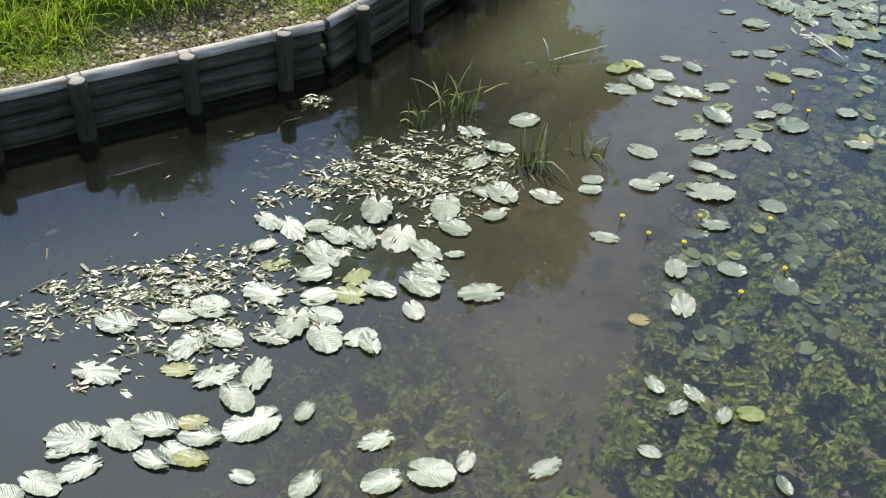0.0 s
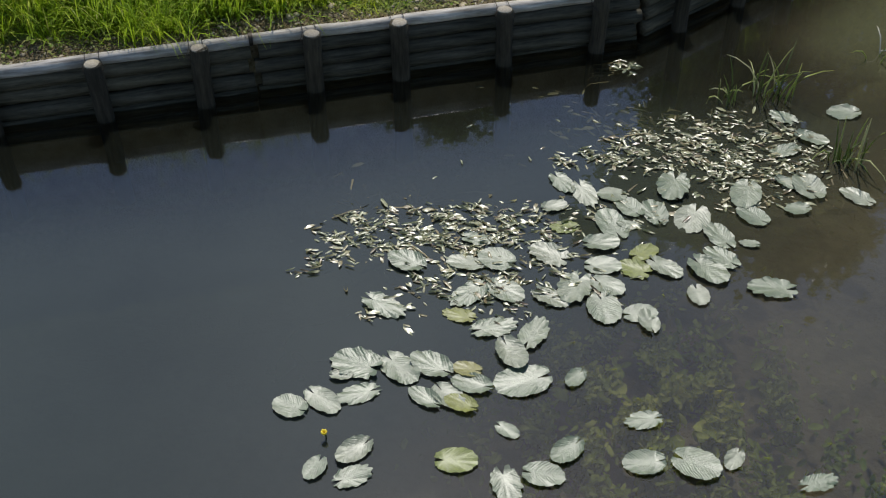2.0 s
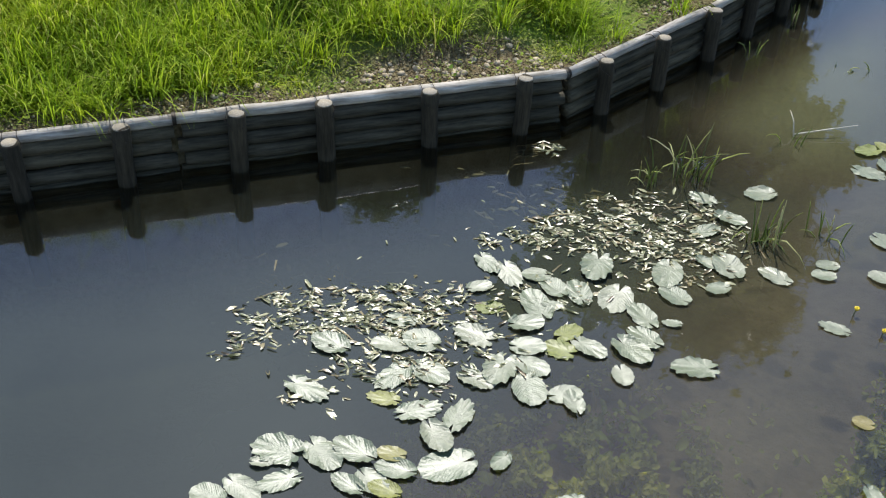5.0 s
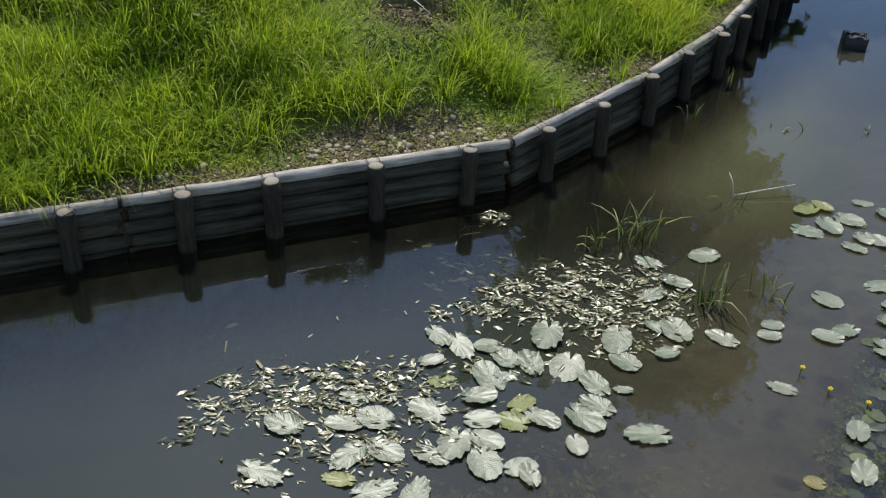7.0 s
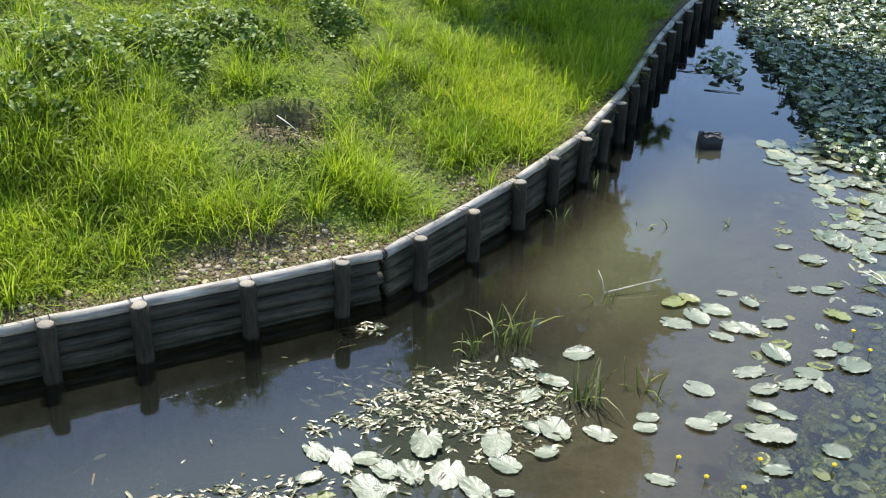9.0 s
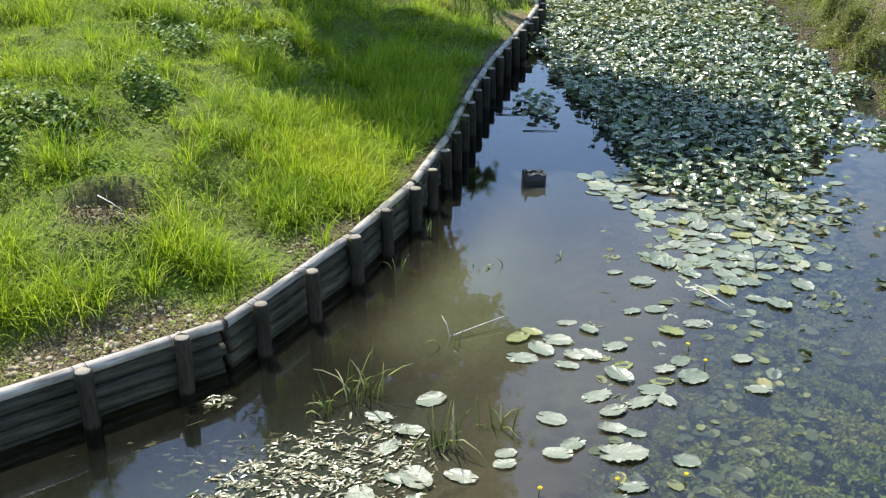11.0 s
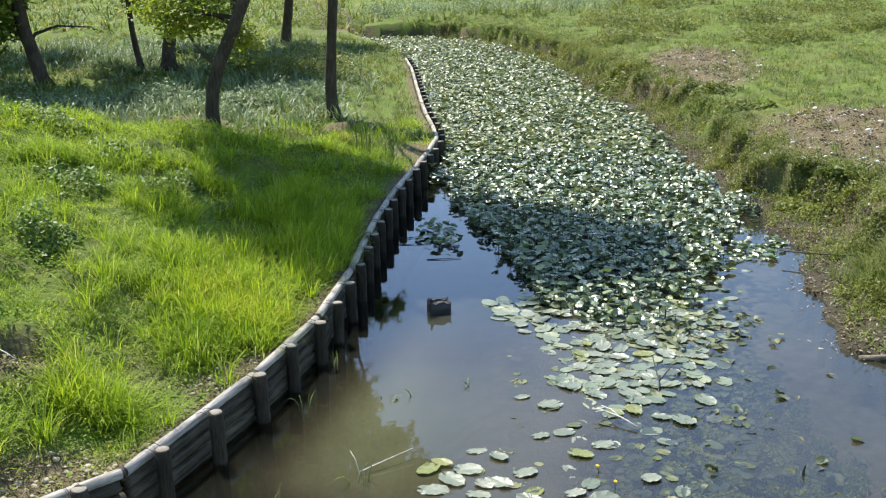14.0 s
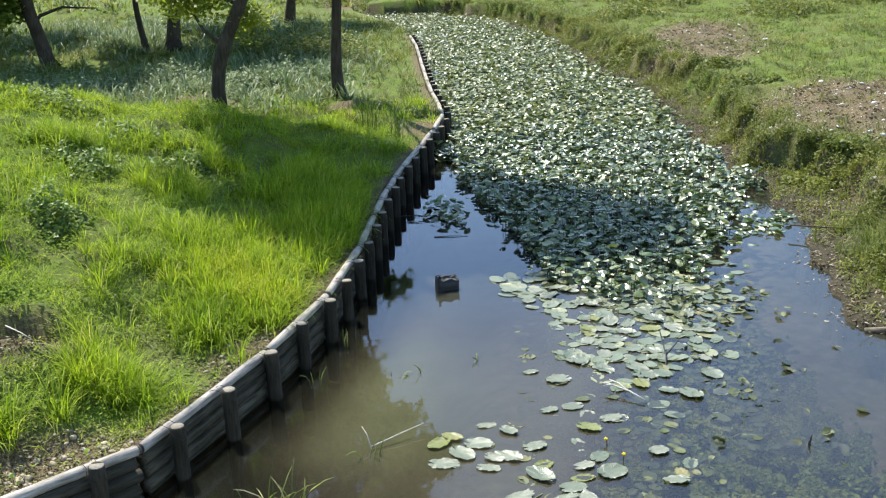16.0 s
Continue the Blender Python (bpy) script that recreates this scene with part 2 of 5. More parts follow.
MAT_FLOWER = plain_material("yellow_petal", (0.75, 0.55, 0.02), 0.45, 0, 0.15)
# Shade is in the post and log colours, sunlight in the rail's pale one.
MAT_POST = wood_material("shaded_weathered_post_wood", (0.018, 0.0155, 0.0105), (0.08, 0.067, 0.045), 1.2)
MAT_LOG = wood_material("shaded_weathered_log_wood", (0.028, 0.026, 0.017), (0.155, 0.138, 0.096), 1.0)
MAT_RAIL = wood_material("sunlit_rail_wood", (0.22, 0.19, 0.15), (0.80, 0.74, 0.66), 1.0, 0.65)
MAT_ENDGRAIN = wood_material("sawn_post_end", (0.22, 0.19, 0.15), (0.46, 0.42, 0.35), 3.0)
MAT_WIRE = plain_material("rusty_wire", (0.035, 0.028, 0.022), 0.6, 0.6)
MAT_BARK = wood_material("tree_bark", (0.035, 0.028, 0.02), (0.13, 0.105, 0.08), 0.7, 0.95)
MAT_STONE = plain_material("pale_stone", (0.38, 0.31, 0.21), 0.85, 0, 0.5, 22)
MAT_PALE_STONE = plain_material("white_stone", (0.66, 0.62, 0.53), 0.85, 0, 0.25, 14)
MAT_CRATE = plain_material("wet_dark_wood", (0.02, 0.02, 0.02), 0.5, 0, 0.5, 40)
MAT_CRATE_RIM = plain_material("dry_broken_wood", (0.11, 0.11, 0.105), 0.7, 0, 0.4, 60)
MAT_MUDDY = plain_material("muddy_wood", (0.17, 0.14, 0.095), 0.9, 0, 0.5, 18)
MAT_TWIG = plain_material("bleached_twig", (0.62, 0.58, 0.5), 0.7, 0, 0.2)


# ---- mesh helpers ----
def part(name, bm, mat, parent=None, label=""):
    """Links a bmesh as one mesh object, under a thing or a part where one is given."""
    me = bpy.data.meshes.new(name)
    bm.to_mesh(me)
    bm.free()
    for p in me.polygons:
        p.use_smooth = True
    me.materials.append(mat)
    ob = new(name, me)
    if parent:
        ob.parent = parent
    return tagged(ob, label)


def mesh_part(name, me, mat, parent=None, label=""):
    if not me.materials:
        me.materials.append(mat)
    ob = new(name, me)
    if parent:
        ob.parent = parent
    return tagged(ob, label)


def tube(points, radii, sides=8, wobble=0.0, rng=None, caps=True):
    """A bmesh of a round limb through points."""
    bm = bmesh.new()
    rings = []
    pts = [Vector(p) for p in points]
    for i, p in enumerate(pts):
        way = (pts[min(i + 1, len(pts) - 1)] - pts[max(i - 1, 0)]).normalized()
        side = way.cross(Vector((0, 0, 1)) if abs(way.z) < 0.9 else Vector((1, 0, 0))).normalized()
        up = side.cross(way)
        ring = []
        for k in range(sides):
            a = 2 * math.pi * k / sides
            r = radii[i] * (1 + (rng.uniform(-wobble, wobble) if rng else 0))
            ring.append(bm.verts.new(p + (side * math.cos(a) + up * math.sin(a)) * r))
        rings.append(ring)
    for a, b in zip(rings, rings[1:]):
        for k in range(sides):
            bm.faces.new((a[k], a[(k + 1) % sides], b[(k + 1) % sides], b[k]))
    if caps:
        bm.faces.new(rings[0][::-1])
        bm.faces.new(rings[-1])
    bmesh.ops.recalc_face_normals(bm, faces=bm.faces)
    return bm


def array_mesh(name, verts, tris):
    """A mesh from arrays of places and triangles."""
    me = bpy.data.meshes.new(name)
    n, k = len(verts), len(tris)
    me.vertices.add(n)
    me.vertices.foreach_set("co", np.ascontiguousarray(verts, dtype=np.float32).ravel())
    me.loops.add(k * 3)
    me.loops.foreach_set("vertex_index", np.ascontiguousarray(tris, dtype=np.int32).ravel())
    me.polygons.add(k)
    me.polygons.foreach_set("loop_start", np.arange(0, k * 3, 3, dtype=np.int32))
    me.polygons.foreach_set("loop_total", np.full(k, 3, dtype=np.int32))
    me.polygons.foreach_set("use_smooth", np.ones(k, dtype=bool))
    me.update(calc_edges=True)
    me.validate()
    return me


def stamp(shapes, place, yaw, tilt, scale, rng, roll=None):
    """Many turned and scaled copies of small shapes as one pair of arrays. scale: n x 3."""
    n = len(place)
    which = rng.integers(0, len(shapes), n)
    vs, ts, base = [], [], 0
    roll = np.zeros(n) if roll is None else roll
    for k, (sv, st) in enumerate(shapes):
        idx = np.nonzero(which == k)[0]
        if not len(idx):
            continue
        p = sv[None, :, :] * scale[idx][:, None, :]
        c, s = np.cos(roll[idx])[:, None], np.sin(roll[idx])[:, None]
        x, y, z = p[..., 0], p[..., 1] * c - p[..., 2] * s, p[..., 1] * s + p[..., 2] * c
        c, s = np.cos(tilt[idx])[:, None], np.sin(tilt[idx])[:, None]
        x, z = x * c + z * s, -x * s + z * c
        c, s = np.cos(yaw[idx])[:, None], np.sin(yaw[idx])[:, None]
        x, y = x * c - y * s, x * s + y * c
        out = np.stack([x, y, z], -1) + place[idx][:, None, :]
        vs.append(out.reshape(-1, 3))
        ts.append((st[None] + (np.arange(len(idx)) * len(sv))[:, None, None]).reshape(-1, 3) + base)
        base += len(idx) * len(sv)
    return np.concatenate(vs), np.concatenate(ts)


def blade_shape(bend, mids=(0.45, 0.8)):
    """A grass blade one high and one wide, bent towards +x."""
    v = [(0, -0.5, 0), (0, 0.5, 0)]
    for m in mids:
        w = 0.5 * (1 - m * 0.55)
        v += [(bend * m * m, -w, m - 0.25 * bend * m * m), (bend * m * m, w, m - 0.25 * bend * m * m)]
    v.append((bend, 0, 1 - 0.45 * bend))
    t = []
    for k in range(len(mids)):
        a = 2 * k
        t += [(a, a + 2, a + 1), (a + 1, a + 2, a + 3)]
    e = 2 * len(mids)
    t.append((e, e + 2, e + 1))
    return np.array(v, float), np.array(t)


BLADES = [blade_shape(b) for b in (0.15, 0.4, 0.65, 0.95)]
SHORT_BLADES = [blade_shape(b, (0.55,)) for b in (0.2, 0.5, 0.8)]


def leaf_shape(rings, sectors, width, notch, ripple, cup, seed, ragged=0.0, fold=0.0):
    """A heart-shaped floating leaf, one long, with a notch at the stalk and rippled ribs."""
    r = np.random.default_rng(seed)
    verts, tris = [(-0.22, 0, 0)], []
    phase, tear = r.uniform(0, 6.28), r.uniform(-1, 1, sectors + 1)
    for i in range(1, rings + 1):
        f = i / rings
        for k in range(sectors + 1):
            a = -math.pi + notch + (2 * math.pi - 2 * notch) * k / sectors
            out_x, out_y = 0.5 * math.cos(a) + 0.03 * math.cos(2 * a), width * 0.5 * math.sin(a) * (1.04 + 0.1 * math.cos(a))
            edge = 1 + ragged * (tear[k] + 0.9 * math.sin(13 * a + 2 * phase)) * f
            x = -0.22 * (1 - f) + out_x * f * edge
            y = out_y * f * edge
            rib = math.sin(46 * (x - 0.7 * abs(y) - 0.9 * y * y) + phase) * min(1, abs(y) * 6)
            z = ripple * 0.3 * rib * f ** 1.6 + ripple * 1.1 * f * f * math.sin(a * 3 + 2 * phase) + ripple * 0.8 * f ** 3 * math.sin(a * 8 + phase) + ripple * 0.5 * f ** 5 * math.sin(a * 21 + 3 * phase) + cup * f * f + fold * abs(y)
            verts.append((x, y, z))
        for k in range(sectors):
            b = 1 + (i - 1) * (sectors + 1) + k
            if i == 1:
                tris.append((0, b, b + 1))
            else:
                q = b - (sectors + 1)
                tris += [(q, b, q + 1), (q + 1, b, b + 1)]
    return np.array(verts, float), np.array(tris)


OVAL = [leaf_shape(2, 8, w, 0.02, 0.02, c, s, 0.0, f) for s, w, c, f in ((1, 0.23, 0.05, 0.2), (2, 0.3, -0.08, 0.35), (3, 0.18, 0.1, 0.1), (4, 0.21, -0.14, 0.3))]
LOW_LEAVES = [leaf_shape(2, 9, 0.72, 0.22, 0.035, c, s, 0.05, fo) for s, c, fo in ((1, 0.03, 0.12), (2, 0.08, 0.2), (3, -0.05, 0.06), (4, 0.12, 0.38), (5, -0.08, -0.18))]
TREE_LEAF = [leaf_shape(1, 6, 0.6, 0.02, 0.04, c, s) for s, c in ((1, 0.1), (2, -0.12))]


def stuff(name, mat, shapes, place, yaw, tilt, scale, seed, label, category, roll=None):
    v, t = stamp(shapes, place, yaw, tilt, scale, np.random.default_rng(seed), roll)
    ob = mesh_part(name, array_mesh(name, v, t), mat)
    return tagged(ob, label, category, "", "stuff")


# ---- the plan: the log wall's line on one side, the muddy waterline on the other ----
WALL = [(-24.0, -8.0), (-4.76, 5.28), (-3.45, 6.24), (-2.5, 6.90), (-1.10, 7.90), (-0.48, 8.88), (-0.10, 9.72), (0.44, 10.92), (0.66, 11.55), (0.88, 12.35),
        (1.16, 13.7), (1.42, 14.9), (1.70, 16.05), (2.0, 17.1), (2.55, 18.8), (3.16, 20.8), (3.28, 21.9), (3.38, 24.5), (3.68, 28.3), (4.05, 32.7),
        (4.15, 35.3), (4.2, 38.0), (3.7, 42.0), (3.0, 46.0), (3.0, 900.0)]
BANK = [(3.0, -8.0), (3.0, 3.0), (3.5, 4.2), (5.0, 6.0), (6.2, 7.8), (6.35, 9.4), (6.1, 10.0), (6.35, 11.4), (6.9, 12.7), (7.3, 13.9), (7.65, 16.6), (7.6, 18.6),
        (8.3, 22.0), (8.75, 24.6), (8.65, 28.3), (9.0, 36.2), (8.4, 42.2), (6.4, 46.0), (2.9, 46.8), (2.9, 900.0)]


def wall_x(y):
    return np.interp(y, [p[1] for p in WALL], [p[0] for p in WALL])


def bank_x(y):
    return np.interp(y, [p[1] for p in BANK], [p[0] for p in BANK]) + 0.09 * np.sin(2.9 * np.asarray(y)) + 0.05 * np.sin(7.1 * np.asarray(y) + 1.0)


def smooth(a, b, v):
    f = np.clip((v - a) / (b - a), 0, 1)
    return f * f * (3 - 2 * f)


def lumps(x, y, size, seed):
    """Cheap soft lumps between -1 and 1."""
    r = np.random.default_rng(seed)
    out = np.zeros_like(np.asarray(x, float))
    for k in range(6):
        a, f, p = r.uniform(0, 6.28), r.uniform(0.6, 1.7) * 2 * math.pi / size, r.uniform(0, 6.28)
        out += np.sin((x * math.cos(a) + y * math.sin(a)) * f + p)
    return out / 3.2


def wall_gap(x, y):
    """About how far a place lies behind the log wall (negative: in the water)."""
    slope = (wall_x(y + 0.3) - wall_x(y - 0.3)) / 0.6
    return (wall_x(y) - x) / np.sqrt(1 + slope * slope)


SOIL = [(-2.0, 7.66, 0.95, 0.40, 36), (-3.6, 6.42, 0.8, 0.22, 34), (-4.9, 5.5, 0.8, 0.2, 34), (-0.42, 9.75, 0.6, 0.22, 62), (-2.28, 9.3, 0.42, 0.42, 0), (2.55, 20.0, 0.9, 0.35, 70),
        (-1.9, 23.4, 1.1, 0.5, 0), (1.6, 22.3, 0.8, 0.5, 0), (10.6, 18.0, 2.9, 2.8, 20), (9.2, 14.0, 1.5, 2.4, 0), (11.2, 28.0, 2.0, 4.2, -22), (7.6, 9.0, 1.3, 1.5, 0)]


def soil_amount(x, y):
    out = np.zeros_like(np.asarray(x, float))
    for cx, cy, a, b, turn in SOIL:
        c, s = math.cos(radians(turn)), math.sin(radians(turn))
        u, v = ((x - cx) * c + (y - cy) * s) / a, (-(x - cx) * s + (y - cy) * c) / b
        out = np.maximum(out, 1 - smooth(0.55, 1.3, np.sqrt(u * u + v * v)))
    d = wall_gap(x, y)
    out = np.maximum(out, (1 - smooth(0.10, 0.34, d)) * (d > -0.5) * (y < 36))
    v = x - bank_x(y)
    return np.maximum(out, (1 - smooth(0.35, 0.95, v)) * (v > -1))


def ground_z(x, y):
    x, y = np.asarray(x, float), np.asarray(y, float)
    d, v = wall_gap(x, y), x - bank_x(y)
    hill = 0.31 * (1 - smooth(17.2, 21.5, y)) + 0.04
    left = 0.39 + hill * 9 * (1 - np.exp(-np.maximum(d - 0.5, 0) / 9)) + (0.085 * lumps(x, y, 1.7, 3) + 0.05 * lumps(x, y, 0.7, 9)) * smooth(0.3, 1.5, d) + 0.10 * lumps(x, y, 5.0, 4) * smooth(1.0, 4.0, d)
    left -= 0.42 * np.exp(-(((x + 2.30) / 0.27) ** 4 + ((y - 9.42) / 0.19) ** 4)) - 0.06 * np.exp(-(((x + 2.25) / 0.3) ** 2 + ((y - 9.1) / 0.14) ** 2))
    edge = 0.75 + 0.4 * lumps(x, y, 2.6, 8)
    right = 0.04 + 0.12 * np.clip(v, 0, 3) / 1.2 + 0.46 * smooth(edge * 0.85, edge * 1.15 + 0.08, v + 0.16 * lumps(x, y, 0.8, 41)) + (0.06 * lumps(x, y, 1.1, 5) + 0.03 * lumps(x, y, 0.5, 42)) * smooth(0.4, 1.2, v) + 0.1 * lumps(x, y, 6.0, 6) * smooth(1, 4, v) + 0.35 * smooth(4, 30, v)
    bed = -0.5 + 0.36 * smooth(-4.2, -1.2, v) + 0.10 * smooth(-1.2, 0, v) + 0.03 * lumps(x, y, 0.9, 7)
    bed = np.minimum(bed, -1.3 + 0.8 * smooth(0.2, 2.2, -d))
    inside = np.where(v < 0, np.minimum(bed, 0.04 + 0.12 * v), right)
    step = smooth(-0.02, 0.06, d) * (d > -0.1)
    return np.where(d > -0.03, inside * (1 - step) + left * step, inside)


def steps(*runs):
    out = [runs[0][0]]
    for a, b, n in runs:
        out += list(np.linspace(a, b, n + 1)[1:])
    return np.array(out)


def sheet(name, cols, rows, height, mat):
    """A sheet whose columns follow the wall's line."""
    yy, uu = np.meshgrid(rows, cols, indexing="ij")
    xx = wall_x(np.clip(yy, -40, 41)) + uu
    v = np.stack([xx, yy, height(xx, yy)], -1).reshape(-1, 3)
    n, m = len(rows), len(cols)
    i = (np.arange(n - 1)[:, None] * m + np.arange(m - 1)[None]).ravel()
    t = np.concatenate([np.stack([i, i + 1, i + m], -1), np.stack([i + 1, i + m + 1, i + m], -1)])
    me = array_mesh(name, v, t)
    return mesh_part(name, me, mat), v


cols = steps((-400, -60, 8), (-60, -14, 23), (-14, -1.2, 110), (-1.2, -0.25, 18), (-0.25, 0.2, 18), (0.2, 3, 20), (3, 11, 90), (11, 20, 36), (20, 60, 30), (60, 500, 9))
rows = steps((-60, -6, 10), (-6, 3, 10), (3, 24, 190), (24, 50, 110), (50, 90, 30), (90, 900, 12))
ground, gv = sheet("ground", cols, rows, ground_z, MAT_GROUND)
tagged(ground, "grassy earth banks with bare soil along a muddy pond bed", "ground", "", "structure")
# First value: damp shore plus painted darkness on the deep bed.
for key, data in (("wet_and_deep", np.maximum((1 - smooth(0.06, 0.3, gv[:, 2])) * (gv[:, 0] > bank_x(gv[:, 1]) - 0.6), smooth(0.5, 0.85, -gv[:, 2]))), ("soil", soil_amount(gv[:, 0], gv[:, 1])), ("mud", (1 - smooth(-0.06, 0.03, gv[:, 2])) * (1 - smooth(0.5, 0.85, -gv[:, 2])))):
    ground.data.attributes.new(key, "FLOAT", "POINT").data.foreach_set("value", data.astype(np.float32))

wx, wy = np.meshgrid(np.linspace(-18, 14, 129), np.linspace(-8, 49, 229))
wv = np.stack([wx, wy, np.zeros_like(wx)], -1).reshape(-1, 3)
wi = (np.arange(228)[:, None] * 129 + np.arange(128)[None]).ravel()
water = mesh_part("water", array_mesh("water", wv, np.concatenate([np.stack([wi, wi + 1, wi + 129], -1), np.stack([wi + 1, wi + 130, wi + 129], -1)])), MAT_WATER)
tagged(water, "still murky pond water mirroring sky and trees", "water", "", "structure")
across = wv[:, 0] - 0.42 * (wv[:, 1] - 4.5)
murk_and_shade = 0.92 - 0.26 * smooth(-1.7, 0.2, across) - 0.44 * smooth(0.55, 1.35, across) - 0.36 * np.exp(-(((wv[:, 0] + 0.15) / 0.75) ** 2 + ((wv[:, 1] - 4.05) / 0.7) ** 2)) + 0.40 * smooth(5.7, 8.0, wv[:, 1]) * smooth(0.0, 1.0, across) * (1 - 0.75 * smooth(1.0, 2.0, across))
near_wall = -wall_gap(wv[:, 0], wv[:, 1])
murk_and_shade = murk_and_shade + 0.3 * smooth(2.0, 3.2, across) * smooth(6.5, 8.5, wv[:, 1])
along = smooth(7.4, 9.0, wv[:, 1])
# The wall's dark reflection is put in here: less silt beside it.
murk_and_shade *= 0.16 + 0.84 * (smooth(0.6, 1.7, near_wall) * (1 - along) + smooth(0.25, 1.15, near_wall) * along)
silt = smooth(0.5, 2.2, near_wall) * smooth(-1.2, 0.3, across) * (0.58 + 0.42 * smooth(6.2, 8.0, wv[:, 1]))
# Tone also painted by reflection: brown below the crown, weaker below open sky.
silt = np.maximum(silt, smooth(6.6, 8.6, wv[:, 1]) * (smooth(0.25, 1.3, near_wall) * (1 - along) + smooth(0.15, 0.95, near_wall) * along)) * (1 - 0.72 * smooth(0.8, 1.7, across)) * (1 - 0.35 * smooth(1.0, 2.2, wv[:, 0])) * (1 - 0.8 * smooth(10.2, 12.0, wv[:, 1]))
water.data.attributes.new("silt", "FLOAT", "POINT").data.foreach_set("value", silt.astype(np.float32))
water.data.attributes.new("murk_and_shade", "FLOAT", "POINT").data.foreach_set("value", murk_and_shade.astype(np.float32))


# ---- the log wall ----
def along_wall(step=0.05):
    pts = [Vector((x, y, 0)) for x, y in WALL if 0.5 < y < 36]
    pts.insert(0, Vector((-8.2, 2.91, 0)))
    out = []
    for a, b in zip(pts, pts[1:]):
        n = max(1, round((b - a).length / step))
        out += [a.lerp(b, k / n) for k in range(n)]
    return out + [pts[-1]]


LINE = along_wall()
RUN = [0.0]
for a, b in zip(LINE, LINE[1:]):
    RUN.append(RUN[-1] + (b - a).length)


def on_wall(s):
    """The wall line's place, direction and side towards the water, s metres along it."""
    x, y = float(np.interp(s, RUN, [p.x for p in LINE])), float(np.interp(s, RUN, [p.y for p in LINE]))
    x2, y2 = float(np.interp(s + 0.15, RUN, [p.x for p in LINE])), float(np.interp(s + 0.15, RUN, [p.y for p in LINE]))
    x1, y1 = float(np.interp(s - 0.15, RUN, [p.x for p in LINE])), float(np.interp(s - 0.15, RUN, [p.y for p in LINE]))
    way = Vector((x2 - x1, y2 - y1, 0)).normalized()
    return Vector((x, y, 0)), way, Vector((way.y, -way.x, 0))


def run_at(x, y):
    return min(range(len(LINE)), key=lambda k: (LINE[k].x - x) ** 2 + (LINE[k].y - y) ** 2)


def log_mesh(length, radius, seed, sides=12):
    r = random.Random(seed)
    n = max(3, int(length / 0.22))
    pts = [(r.uniform(-0.004, 0.004), r.uniform(-0.005, 0.005), length * k / n) for k in range(n + 1)]
    rad = [radius * (1 + r.uniform(-0.035, 0.035)) for _ in pts]
    rad[0] *= 0.93
    rad[-1] *= 0.93
    return tube(pts, rad, sides, 0.03, r)


wall = new("retaining_wall")
tagged(wall, "low weathered log retaining wall with round posts along the water", "retaining wall", "", "structure")
joint_runs = [0.0]
s_joint = RUN[run_at(-1.10, 7.90)]
for back in (5.9, 3.05):
    joint_runs.append(s_joint - back)
joint_runs.append(s_joint)
joint_runs.append(RUN[run_at(-0.14, 9.62)])
while joint_runs[-1] < RUN[-1] - 1.2:
    joint_runs.append(joint_runs[-1] + random.Random(len(joint_runs)).uniform(1.25, 1.75))
joint_runs[-1] = RUN[-1]
ROWS_Z = [(0.410, 0.045), (0.308, 0.058), (0.195, 0.057), (0.082, 0.057), (-0.032, 0.058), (-0.145, 0.058)]
log_rng = random.Random(5)
for s0, s1 in zip(joint_runs, joint_runs[1:]):
    a, _, _ = on_wall(s0)
    b, _, _ = on_wall(s1)
    way = (b - a).normalized()
    side = Vector((way.y, -way.x, 0))
    for k, (z, radius) in enumerate(ROWS_Z):
        gap = 0.012 if k == 0 else log_rng.uniform(0.0, 0.05)
        length = (b - a).length - gap * 2
        ob = part("rail_log" if k == 0 else "log", log_mesh(length, radius, round(s0 * 10) + k), MAT_RAIL if k == 0 else MAT_LOG, wall, "pale top log coloured as sunlit" if k == 0 else "")
        start = a + way * gap + side * (0.0 if k == 0 else log_rng.uniform(-0.012, 0.012)) + Vector((0, 0, z + log_rng.uniform(-0.006, 0.006)))
        ob.matrix_basis = Matrix.Translation(start) @ way.to_track_quat("Z", "Y").to_matrix().to_4x4()
    band = bmesh.new()
    ring = [(math.cos(q) * 0.049, math.sin(q) * 0.049) for q in (2 * math.pi * k / 14 for k in range(14))]
    low, high = [band.verts.new((x, y, -0.014)) for x, y in ring], [band.verts.new((x, y, 0.014)) for x, y in ring]
    for k in range(14):
        band.faces.new((low[k], low[(k + 1) % 14], high[(k + 1) % 14], high[k]))
    if s0 > 0.5:
        ob = part("joint_band", band, MAT_WIRE, wall, "dark rusty band round the log joint")
        ob.matrix_basis = Matrix.Translation(a + Vector((0, 0, 0.410))) @ way.to_track_quat("Z", "Y").to_matrix().to_4x4()
    else:
        band.free()


def post_mesh(seed):
    """A round sawn post, its top slightly bevelled and tilted."""
    r = random.Random(seed)
    zs = [-0.75, -0.3, 0.0, 0.2, 0.36, 0.455, 0.468]
    rad = [0.064, 0.066, 0.065, 0.064, 0.0655, 0.064, 0.058]
    pts = [(r.uniform(-0.003, 0.003), r.uniform(-0.003, 0.003), z) for z in zs]
    return tube(pts, rad, 14, 0.025, r, True)


